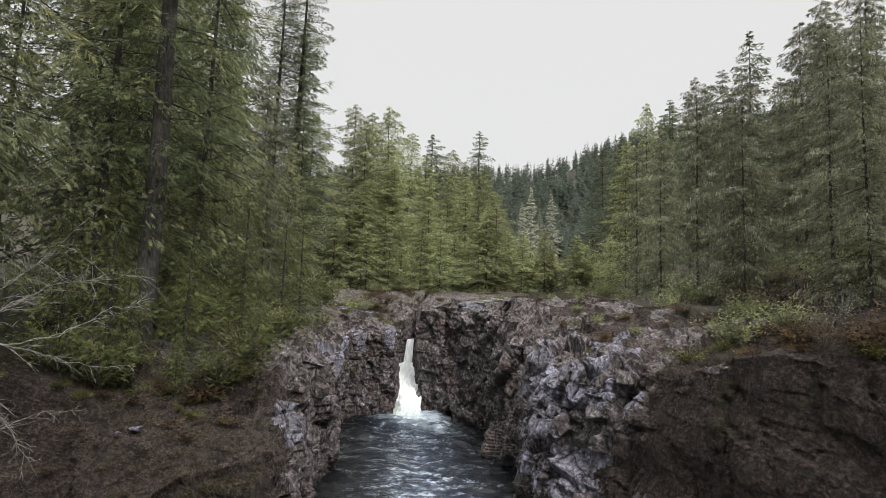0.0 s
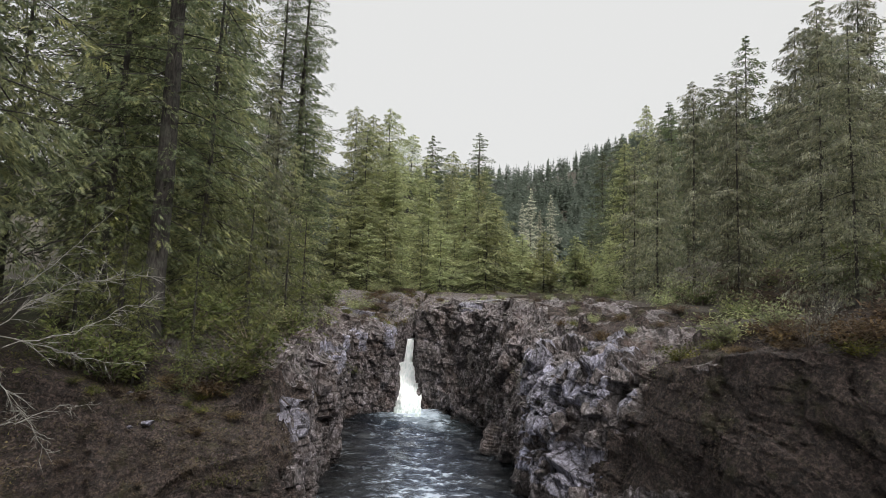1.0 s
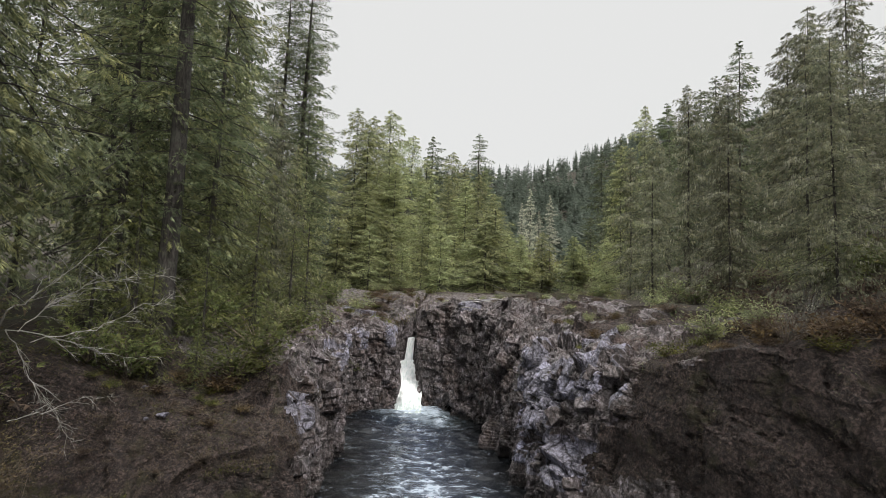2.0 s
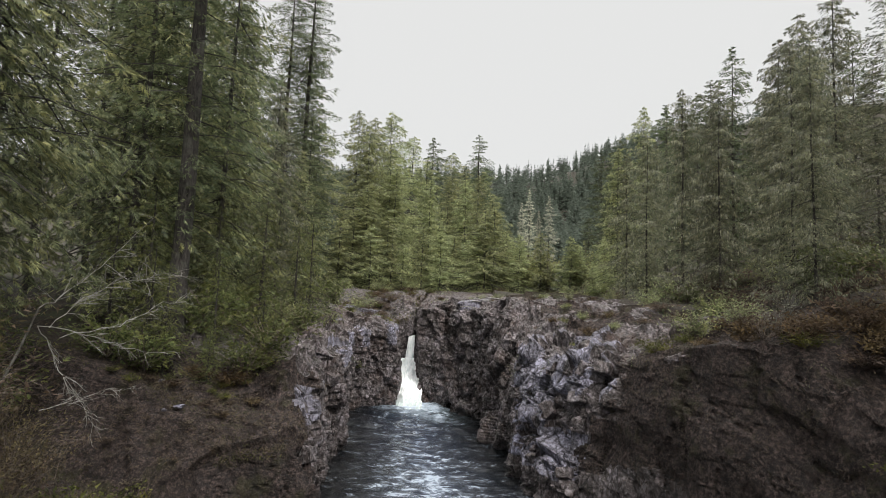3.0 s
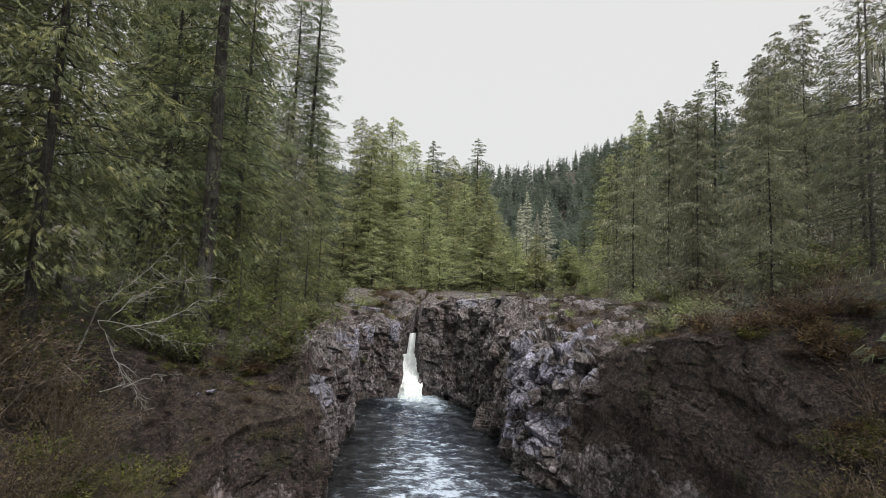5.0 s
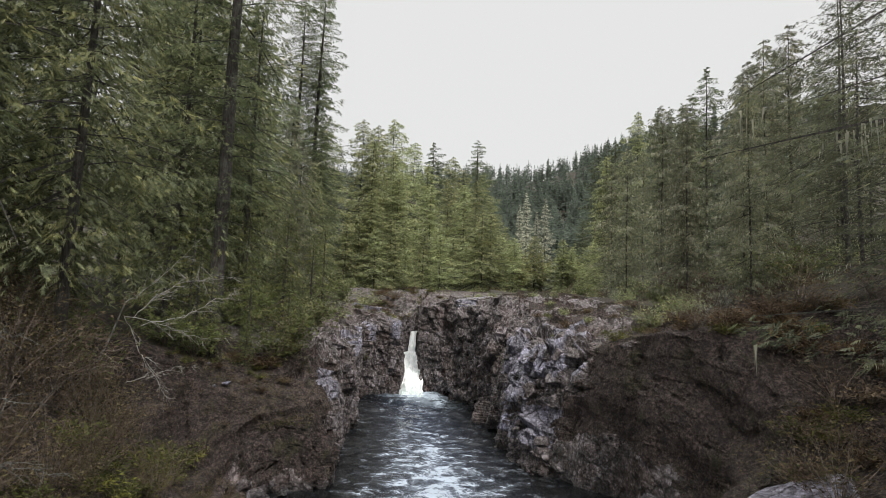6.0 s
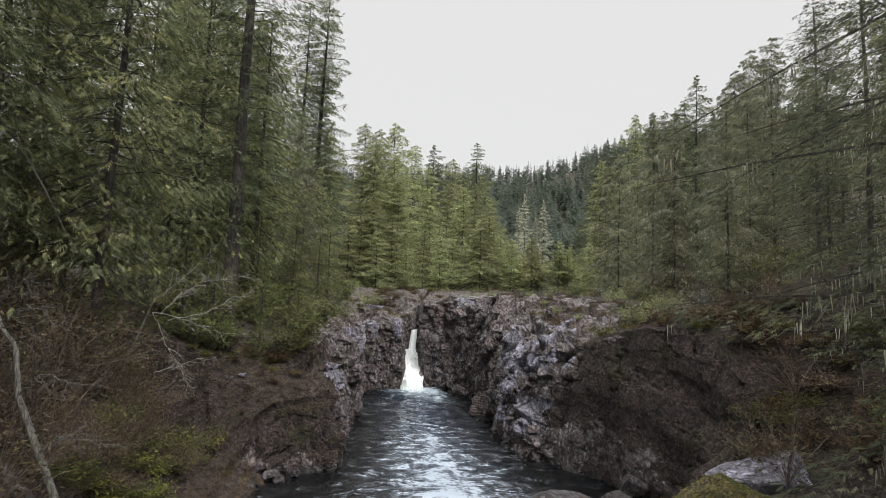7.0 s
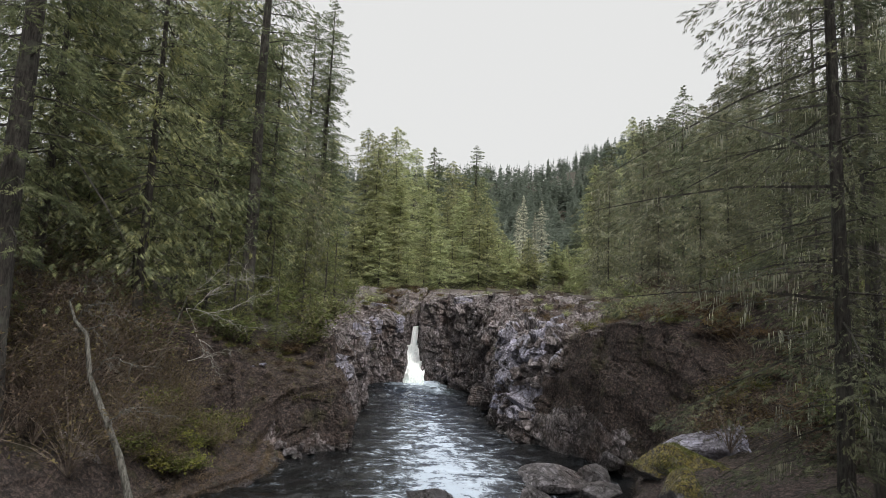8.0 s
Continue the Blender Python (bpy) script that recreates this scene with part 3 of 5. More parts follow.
    bed = q[..., 2] * 1.5 + 0.35 * q[..., 0] - 0.12 * q[..., 1] + 3.1 * om + 1.7 * ob
    ledge = 0.5 - (bed - np.floor(bed))
    fin = q[..., 1] * 1.3 + 0.6 * q[..., 0] + 2.3 * om + 0.25 * q[..., 2]
    fin = 0.5 - np.abs(fin - np.floor(fin) - 0.35)
    joint = 0.16 * np.clip(1 - jb / 0.06, 0, 1) + 0.11 * np.clip(1 - jm / 0.09, 0, 1) + 0.06 * np.clip(1 - js / 0.14, 0, 1)
    d = face * soft * (0.40 * big + 0.24 * mid + 0.09 * small + 0.02 * chip + bedded * ledge + (0.23 - bedded) * fin - joint) + 0.012 * fractal(P * 3.0, 3, 8) * (0.4 + face)
    V = P + N * d[..., None]
    me = quads(name, V, grid_faces(len(rows), len(ys))[:, ::int(side)], False)
    me.materials.append(ROCK)
    me.materials.append(BLANKET)
    me.materials.append(SLAB)
    # moss and litter blanket: all over the near ends of the banks, in patches on the ledges
    c = (V[:-1, :-1] + V[1:, 1:]) / 2
    level = s[:-1, :-1] * 0.477 / rim_at
    wild = fractal(c * 0.55, 4, 71 + side)
    edge = 18.9 if side > 0 else 16.5 + 4.0 * (level > 0.46)
    near = (c[..., 1] < edge + 1.3 * wild) & (level > (0.14 if side > 0 else 0.07) + 0.10 * wild) & (wild > -0.95) & ((side > 0) | (level > 0.45) | (wild > -0.12) | (c[..., 1] < 14.0))
    ledge = (level > 0.56) & (wild > 0.22)
    index = (near | ledge).astype(np.int32)
    # freshly split pale faces on the buttress and along the ledge rims
    fresh = (c[..., 1] > 18.6) & (c[..., 1] < 25.5 + wild) & (level > 0.12) & (level < 0.6) if side > 0 else (c[..., 1] > 16) & (c[..., 1] < 46) & (level > 0.40) & (level < 0.56)
    split = (0.6 * mid + 0.5 * big)[:-1, :-1]
    bare = fresh & (split > (0.25 if side > 0 else 0.7))
    if side < 0:
        index = np.where((c[..., 1] > 17.9 + 0.5 * wild) & (c[..., 1] < 19.4 + 0.6 * wild) & (level > 0.36) & (level < 0.52 + 0.05 * wild), 2, index)
    if side > 0:
        bare |= (c[..., 1] > 21.3) & (c[..., 1] < 26.5) & (c[..., 2] > 3.2 + 0.5 * wild) & (c[..., 2] < 5.0) & (split > -0.25)
        bare |= (c[..., 1] > 19.2) & (c[..., 1] < 21.6) & (c[..., 2] > 0.9) & (c[..., 2] < 2.3 + 0.4 * wild)
    index = np.where(bare & (index == 0), 2, index)
    me.polygons.foreach_set("material_index", index.ravel())
    ob = part(name, me, None)
    tagged(ob, label, "cliff", kind="structure")
    return ob, V, N


def river():
    xs = np.linspace(-12, 9, 120)
    ys = np.concatenate([np.arange(-60, 5, 1.5), np.arange(5, 48, 0.2)])
    X, Y = np.meshgrid(xs, ys)
    p = np.stack([X * 0.5 + 0.2 * Y, Y * 0.95 - 0.15 * X, X * 0], -1)
    warp = np.stack([smooth_noise(p * 0.5, 1), smooth_noise(p * 0.5, 2), X * 0], -1)
    near = np.clip((Y - 28) / 12, 0, 1)
    z = 0.10 * fractal(p * 0.9 + warp, 4, 3) * (0.8 + 1.6 * near)
    z -= 0.08 * np.abs(smooth_noise(p * 1.7 + warp, 7))
    me = quads("river", np.stack([X, Y, z], -1), grid_faces(len(ys), len(xs)), True)
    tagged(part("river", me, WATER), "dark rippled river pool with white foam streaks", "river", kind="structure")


def waterfall():
    """The jet through the slot, its lower spread and the boil where it meets the pool."""
    n, k = 150, 34
    s = np.linspace(0, 1, n)[:, None]
    u = np.linspace(0, 1, k)[None]
    at = [0, 0.08, 0.36, 0.38, 0.62, 0.85, 1]
    y = np.interp(s, at, [47.4, 45.8, 44.5, 44.1, 41.8, 39.0, 36.8])
    z = np.interp(s, at, [4.6, 4.45, 2.85, 2.65, 1.5, 0.15, -0.4])
    low = np.interp(s, at, [-4.62, -4.60, -4.66, -5.45, -5.15, -4.55, -4.1])
    high = np.interp(s, at, [-4.10, -4.08, -4.02, -3.45, -3.05, -2.8, -2.7])
    X = low + (high - low) * u
    rough = np.clip((s - 0.40) * 5, 0.12, 1)
    p = np.stack([X * 1.7, y * 0.8 + 0 * u, z * 0.8 + 0 * u], -1)
    wob, lump = fractal(p * 1.3, 4, 12), fractal(p * 3.0, 3, 14)
    X = X + 0.04 * lump * rough
    arch = 1 - (2 * u - 1) ** 2
    Y = y + 0 * u - 0.16 * wob * rough - 0.2 * arch
    Z = z + 0.16 * arch * rough + (0.14 * wob + 0.04 * lump) * rough * np.clip((1 - s) * 5, 0.2, 1)
    Z = Z + 0.14 * lump * np.clip((s - 0.76) * 6, 0, 1)
    me = quads("waterfall", np.stack([X, Y, Z], -1), grid_faces(n, k), True)
    tagged(part("waterfall", me, FALL), "white waterfall pouring through a narrow rock slot", "waterfall", kind="structure")


ground_sheet()
CLIFF_L, LV, LN = cliff("cliff_left", -1, "broken dark brown rock bank topped with dead moss")
CLIFF_R, RV, RN = cliff("cliff_right", 1, "tall fractured dark rock cliff above the pool")
river()
waterfall()

# ---- trees ----
def conifer_meshes(seed, tall, reach, bare, count, per, leaf, droop, hang, taper=0.65, girth=0.013, lichen=0, ragged=0.35, limb=(0.010, 0.011), strand=(0.8, 0.09, 1), slim=(0.15, 0.30), fan=0, spread=0.36):
    """Trunk, limbs, crown and lichen of a conifer that stands at the origin."""
    r = np.random.RandomState(seed)
    zs = np.linspace(-0.6, tall, 12)
    sway = np.stack([0.05 * np.sin(zs * 0.35 + seed), 0.05 * np.sin(zs * 0.28 + 2 * seed), zs], -1)
    sway[:, :2] *= np.clip(zs / 4, 0, 1)[:, None]
    rad = tall * girth * (1 - np.clip(zs, 0, tall) / tall) ** 0.8 + 0.012
    rad[0] *= 1.35
    trunk = tubes([(sway, rad)], 9)
    limbs, P, D, Nn, L, W, LP = [], [], [], [], [], [], []
    whorl = r.rand(14)
    for i in range(count):
        f = bare + (1 - bare) * ((i + r.rand()) / count) ** 0.9
        h = f * tall
        full = reach * ((1 - f) / (1 - bare * 0.6)) ** taper * (0.78 + 0.44 * whorl[int(f * 13)])
        low = np.clip((f - bare) / 0.12, 0.55, 1)
        ln = max(full * (1 - ragged + 2 * ragged * r.rand()) * low, 0.22)
        az = i * 2.39996 + r.normal(0, 0.35)
        ln *= 1 + 0.22 * np.sin(az + seed)
        out = np.array([np.cos(az), np.sin(az), 0.0])
        rise = 0.45 * (f - 0.35) + r.normal(0, 0.2)
        s = np.linspace(0, 1, 4)[:, None]
        curve = out * ln * s + np.array([0, 0, 1.0]) * ln * (rise * s - droop * s ** 2 + 0.25 * droop * s ** 4)
        base = np.array([np.interp(h, zs, sway[:, 0]), np.interp(h, zs, sway[:, 1]), h])
        limbs.append((base + curve, (limb[0] + limb[1] * ln) * (1 - 0.85 * s[:, 0])))
        n = int(per * (0.50 + 0.75 * ln / reach))
        t = 1 - r.rand(n) ** 1.1 * 0.88
        lat = np.array([-out[1], out[0], 0.0])
        breadth = spread * ln * np.sin(np.clip(t, 0, 1) * np.pi * 0.86 + 0.25) + 0.06
        side = r.uniform(-1, 1, n)
        c = out[None] * (ln * t)[:, None] + np.array([[0, 0, 1.0]]) * (ln * (rise * t - droop * t ** 2 + 0.25 * droop * t ** 4))[:, None]
        c = c + lat[None] * (side * breadth)[:, None]
        c[:, 2] -= hang * np.abs(side) * breadth * 0.9 + r.rand(n) * 0.10 * hang
        c += r.normal(0, 0.035 * ln ** 0.5, (n, 3))
        d = out[None] * (0.75 + 0.2 * r.rand(n))[:, None] + lat[None] * (np.sign(side) * 0.7)[:, None] + r.normal(0, 0.25, (n, 3))
        d[:, 2] -= 0.15 + hang * (0.4 + 0.8 * r.rand(n))
        P.append(base + c)
        D.append(d)
        Nn.append(np.array([[0, 0, 1.0]]) + r.normal(0, 0.45, (n, 3)))
        size = leaf * (0.5 + 0.5 * min(1.0, ln / (0.5 * reach)))
        L.append(size * r.uniform(0.6, 1.45, n))
        W.append(size * r.uniform(*slim, n))
        if lichen and f < 0.85 and r.rand() < lichen:
            m = r.randint(7, 22) * strand[2]
            tt = np.clip(r.uniform(0.3, 1.0, 3)[r.randint(3, size=m)] + r.normal(0, 0.035, m), 0.1, 1.0)
            LP.append(base + out[None] * (ln * tt)[:, None] + np.array([[0, 0, 1.0]]) * (ln * (rise * tt - droop * tt ** 2))[:, None] + lat[None] * r.normal(0, 0.06 * ln, m)[:, None])
    # the leading shoot
    n = per // 2
    P.append(np.stack([r.normal(0, 0.05, n), r.normal(0, 0.05, n), tall - r.rand(n) * 0.06 * tall], -1))
    a = r.rand(n) * 6.283
    D.append(np.stack([np.cos(a), np.sin(a), 0.5 + 0 * a], -1))
    Nn.append(r.normal(0, 1, (n, 3)))
    L.append(leaf * r.uniform(0.2, 0.45, n))
    W.append(leaf * r.uniform(0.08, 0.16, n))
    full = [np.concatenate(q) for q in (P, D, Nn, L, W)]
    crown = fans(*full, fan) if fan else leaves(*full)
    strands = None
    if LP:
        LP = np.concatenate(LP)
        n = len(LP)
        strands = leaves(LP, np.stack([r.normal(0, 0.06, n), r.normal(0, 0.06, n), -np.ones(n)], -1), r.normal(0, 1, (n, 3)), strand[0] * r.uniform(0.25, 1.0, n), strand[1] * r.uniform(0.4, 1.0, n))
    return trunk, tubes(limbs, 3), crown, strands


def conifer(name, needles, seed, tall, **shape):
    """A model tree, kept out of sight under the ground until it is copied."""
    trunk, limbs, crown, strands = conifer_meshes(seed, tall, **shape)
    root = new(name)
    part("trunk", quads(name + "_trunk", *trunk, smooth=True), BARK, root)
    tagged(part("branchwork", quads(name + "_branchwork", *limbs), BARK, root), kind="stuff")
    tagged(part("crown", leaf_mesh(name + "_crown", crown), needles, root), kind="stuff")
    if strands is not None:
        tagged(part("lichen", leaf_mesh(name + "_lichen", strands), LICHEN, root, "pale hanging lichen strands"), kind="stuff")
    root["tall"] = tall
    return root


MODELS = {}
USED = set()


def surface(x, y):
    """The top of the bank at (x, y): the swept rock where it lies there, else the forest floor."""
    best = -9.0
    for V in (LV, RV):
        d = (V[..., 0] - x) ** 2 + (V[..., 1] - y) ** 2
        close = d < max(0.09, 1.2 * d.min())
        if d.min() < 0.6:
            best = max(best, V[..., 2][close].max())
    return float(best if best > -5 else height(x, y))


def plant(kind, x, y, top, label, category, group, turn=0.0, wide=1.0, lean=(0, 0), base=None):
    """A tree of that kind at (x, y) whose tip is at the height top."""
    src = MODELS[kind]
    z = surface(x, y) - 0.2 if base is None else base
    k = (top - z) / src["tall"]
    m = pose(x, y, z, lean[0], lean[1], turn) @ Matrix.Diagonal((k * wide, k * wide, k, 1))
    if kind in USED:
        own = src.scale
        ob = copy_thing(src, m @ Matrix.Diagonal((1 / own[0], 1 / own[1], 1 / own[2], 1)))
    else:
        USED.add(kind)
        ob = src
        ob.matrix_basis = m
    ob.name = src.name.split(".")[0]
    return tagged(ob, label, category, group)


MODELS["fir_a"] = conifer("fir_tree", FIR, 1, 22.0, girth=0.0065, reach=4.0, bare=0.05, count=125, per=118, leaf=0.27, droop=0.34, hang=0.5, slim=(0.24, 0.42), ragged=0.45)
MODELS["fir_b"] = conifer("fir_tree", FIR, 2, 24.0, girth=0.0065, reach=3.6, bare=0.10, count=125, per=112, leaf=0.27, droop=0.28, hang=0.6, lichen=0.5, slim=(0.24, 0.42), ragged=0.55, taper=0.5, strand=(0.5, 0.06, 2))
MODELS["tall_fir"] = conifer("tall_fir", FIR, 3, 32.0, reach=4.8, bare=0.20, count=130, per=230, leaf=0.22, droop=0.30, hang=0.35, taper=0.55, ragged=0.45, girth=0.009, slim=(0.22, 0.38))
MODELS["hemlock_a"] = conifer("hemlock_tree", HEMLOCK, 4, 20.0, girth=0.0036, reach=3.8, bare=0.02, count=135, per=105, leaf=0.28, droop=0.42, hang=0.75, slim=(0.24, 0.42), taper=0.55)
MODELS["hemlock_b"] = conifer("hemlock_tree", HEMLOCK, 5, 22.0, girth=0.0036, reach=3.4, bare=0.03, count=135, per=105, leaf=0.28, droop=0.45, hang=0.85, lichen=0.35, slim=(0.24, 0.42), taper=0.45, ragged=0.5, strand=(0.5, 0.06, 2))
MODELS["young_hemlock"] = conifer("young_hemlock", HEMLOCK, 14, 8.0, girth=0.005, reach=2.0, bare=0.02, count=85, per=70, leaf=0.21, droop=0.42, hang=0.75, slim=(0.24, 0.42), taper=0.55, ragged=0.5)
MODELS["lichen_fir"] = conifer("lichen_fir", GREYFIR, 6, 20.0, girth=0.0055, reach=3.5, bare=0.06, count=130, per=135, leaf=0.25, droop=0.38, hang=0.8, lichen=0.9, strand=(0.5, 0.07, 2), ragged=0.6, taper=0.5, limb=(0.006, 0.006), slim=(0.22, 0.38))
MODELS["cedar_a"] = conifer("cedar_tree", CEDAR, 7, 22.0, reach=4.6, bare=0.02, count=155, per=46, leaf=0.40, droop=0.50, hang=0.9, girth=0.009, taper=0.45, fan=7, slim=(0.18, 0.30), ragged=0.5, limb=(0.007, 0.007), spread=0.42)
MODELS["cedar_c"] = conifer("cedar_tree", CEDAR, 17, 20.0, reach=4.4, bare=0.17, count=120, per=58, leaf=0.38, droop=0.50, hang=0.9, girth=0.010, taper=0.42, fan=7, slim=(0.18, 0.30), ragged=0.5, limb=(0.007, 0.007), spread=0.42)
MODELS["cedar_b"] = conifer("cedar_tree", YOUNG, 8, 10.0, reach=3.0, bare=0.02, count=90, per=36, leaf=0.31, droop=0.55, hang=0.9, fan=5, slim=(0.15, 0.26), ragged=0.5)
MODELS["old_fir"] = conifer("old_fir", DARKFIR, 9, 18.0, reach=3.8, bare=0.07, count=90, per=56, leaf=0.24, droop=0.28, hang=0.45, lichen=0.4, taper=0.5, girth=0.007, limb=(0.006, 0.007), strand=(0.22, 0.028, 2), fan=5, slim=(0.22, 0.36))
MODELS["great_fir"] = conifer("great_fir", FIR, 19, 30.0, reach=3.3, bare=0.14, count=130, per=85, leaf=0.30, droop=0.35, hang=0.6, taper=0.35, girth=0.0115, ragged=0.5, fan=5, slim=(0.18, 0.30), limb=(0.008, 0.008), spread=0.34)
MODELS["bank_fir"] = conifer("bank_fir", DARKFIR, 12, 17.0, reach=2.35, bare=0.10, count=125, per=165, leaf=0.135, droop=0.30, hang=0.5, lichen=0.5, taper=0.4, girth=0.0070, ragged=0.45, fan=6, slim=(0.17, 0.28), limb=(0.006, 0.006), spread=0.34, strand=(0.30, 0.03, 2))
MODELS["grey_fir"] = conifer("grey_fir", LICHEN, 10, 20.0, reach=3.4, bare=0.05, count=110, per=70, leaf=0.38, droop=0.30, hang=0.5, girth=0.006)

BANKS = "conifers on the river banks"
# the right bank, from the rim back and up the slope
for i, (kind, x, y, top) in enumerate([
    ("lichen_fir", 11.6, 18.6, 15.8), ("lichen_fir", 13.0, 29.5, 19.0), ("lichen_fir", 11.4, 36.8, 18.5), ("lichen_fir", 13.8, 24.0, 18.5), ("lichen_fir", 15.2, 41.2, 23.4), ("fir_b", 21.2, 51.2, 28.4), ("fir_a", 17.9, 39.2, 25.8), ("lichen_fir", 20.1, 37.2, 25.4),
    ("lichen_fir", 20.3, 35.2, 26.1), ("lichen_fir", 18.8, 29.2, 24.1), ("hemlock_b", 36.2, 125.2, 53.4), ("fir_a", 33.1, 101.2, 44.8),
    ("fir_b", 37.2, 151.2, 54.4), ("fir_a", 39.8, 185.2, 60.5), ("lichen_fir", 14.2, 33.5, 19.0), ("lichen_fir", 12.2, 45.0, 19.5),
    ("lichen_fir", 16.8, 28.0, 20.5), ("fir_b", 26.0, 45.0, 30.0), ("fir_b", 24.0, 62.0, 31.5), ("fir_b", 26.5, 74.0, 35.5),
    ("fir_a", 28.5, 86.0, 39.0), ("lichen_fir", 19.0, 60.0, 25.0), ("fir_b", 17.0, 72.0, 24.5), ("fir_a", 22.0, 92.0, 30.0), ("fir_a", 27.0, 110.0, 37.5)]):
    plant(kind, x, y, top, "tall green conifer with pale lichen on the river bank", "tree", BANKS, 40 * i)
for i, (kind, x, y, top) in enumerate([("fir_b", 27.0, 30.0, 28.0), ("fir_a", 31.5, 37.0, 31.0), ("fir_b", 24.5, 24.5, 24.0), ("fir_a", 33.0, 33.0, 33.0), ("fir_b", 18.5, 22.0, 17.5), ("fir_a", 28.0, 26.0, 28.0)]):
    plant(kind, x, y, top, "dark green conifer on the slope above the cliff", "tree", BANKS, 70 * i, 1.15)
# the left bank
for i, (kind, x, y, top) in enumerate([
    ("lichen_fir", -11.2, 33.2, 17.0), ("lichen_fir", -13.4, 37.4, 22.0), ("lichen_fir", -10.0, 29.2, 13.5), ("hemlock_b", -12.6, 27.6, 17.5), ("tall_fir", -15.6, 45.2, 35.0), ("tall_fir", -14.2, 46.4, 37.0), ("tall_fir", -20.4, 34.2, 33.0), ("fir_a", -17.3, 38.2, 30.0),
    ("fir_b", -22.0, 27.2, 28.0), ("fir_a", -12.2, 41.5, 21.0), ("hemlock_a", -11.0, 35.5, 16.5), ("hemlock_b", -12.8, 31.0, 19.0),
    ("fir_b", -17.0, 26.0, 24.0), ("tall_fir", -19.0, 20.0, 27.0), ("fir_a", -18.0, 7.0, 22.0), ("tall_fir", -25.0, 40.0, 34.0), ("tall_fir", -18.5, 16.5, 30.0), ("fir_b", -20.5, 22.5, 29.0), ("fir_b", -15.6, 5.6, 20.0)]):
    plant(kind, x, y, top, "dark green conifer crowding the river bank", "tree", BANKS, 55 * i)
for i, (kind, x, y, top) in enumerate([
    ("cedar_c", -11.3, 11.6, 22.0), ("cedar_c", -13.0, 8.6, 21.0), ("cedar_a", -14.6, 12.2, 20.0), ("cedar_a", -13.6, 22.0, 25.0), ("cedar_b", -10.2, 22.5, 10.4), ("cedar_b", -11.6, 20.0, 11.0), ("cedar_a", -12.0, 26.5, 24.0),
    ("cedar_b", -9.8, 26.6, 9.4), ("cedar_b", -14.2, 13.2, 11.5), ("cedar_b", -7.5, 20.9, 7.0), ("cedar_b", -8.7, 19.4, 8.2), ("cedar_b", -9.7, 17.9, 7.6), ("cedar_b", -8.3, 18.2, 5.6), ("cedar_b", -6.9, 21.4, 5.8), ("cedar_b", -11.6, 17.8, 9.4), ("cedar_b", -10.4, 18.2, 8.4), ("cedar_b", -13.0, 13.9, 9.6), ("cedar_b", -13.9, 12.0, 10.4), ("cedar_b", -14.9, 10.6, 10.2), ("cedar_b", -8.8, 24.0, 11.0), ("cedar_b", -8.7, 28.6, 10.5), ("cedar_b", -9.2, 33.0, 11.5)]):
    plant(kind, x, y, top, "western cedar with drooping yellow-green sprays", "tree", "cedars over the bank", 70 * i)
plant("great_fir", -10.9, 20.7, 36.0, "old fir with a thick dark trunk and ragged limbs", "tree", BANKS, 15)
plant("great_fir", -10.8, 4.6, 30.0, "old fir with a thick dark trunk and ragged limbs", "tree", BANKS, 130)
# the wood straight ahead, above the fall
for i, (kind, x, y, top) in enumerate([
    ("hemlock_b", -11.3, 60.0, 26.0), ("hemlock_a", -9.6, 64.5, 25.5), ("hemlock_a", -11.6, 76.2, 33.5), ("hemlock_b", -13.3, 63.2, 29.1), ("hemlock_a", -9.6, 86.2, 33.3), ("fir_a", -7.4, 96.2, 36.3),
    ("hemlock_b", -4.0, 101.2, 35.2), ("tall_fir", 0.5, 91.2, 35.4), ("hemlock_a", 1.5, 111.2, 34.4), ("hemlock_b", -12.9, 71.2, 31.0),
    ("hemlock_a", -8.5, 62.0, 22.5), ("hemlock_b", -5.0, 66.0, 22.0), ("hemlock_a", -1.0, 70.0, 23.0), ("hemlock_a", 2.5, 76.0, 22.5), ("hemlock_b", 5.0, 84.0, 19.5), ("hemlock_a", -10.5, 56.5, 19.0),
    ("hemlock_b", -6.5, 77.0, 27.5), ("hemlock_a", -1.5, 84.0, 28.5), ("hemlock_b", 6.5, 98.0, 18.5), ("hemlock_a", 3.5, 90.0, 22.0), ("hemlock_b", 5.5, 79.0, 17.0), ("hemlock_a", 7.8, 74.0, 14.0), ("hemlock_a", 15.0, 82.0, 17.0), ("hemlock_b", 15.0, 66.0, 16.0), ("hemlock_a", -15.5, 55.0, 25.0)]):
    plant(kind, x, y, top, "light green hemlock in the wood above the fall", "tree", "wood above the waterfall", 65 * i, 1.3)
# the tree that the camera backs past on the right bank, and those beside it
plant("bank_fir", 5.9, -1.5, 17.0, "slender fir with pale lichen hanging from bare limbs", "tree", BANKS, 20)
for i, (x, y, top) in enumerate([(8.9, 1.0, 17.0), (11.0, 6.5, 18.0), (13.5, 12.5, 20.0), (10.0, -5.0, 17.0), (15.5, 18.0, 18.0), (12.5, 3.5, 19.0), (14.5, 8.5, 20.0), (17.5, 13.0, 22.0), (16.2, 20.0, 21.5), (18.5, 24.0, 23.0)]):
    plant("old_fir", x, y, top, "lichen-hung fir on the shaded river bank", "tree", BANKS, 90 + 70 * i, 1.1)

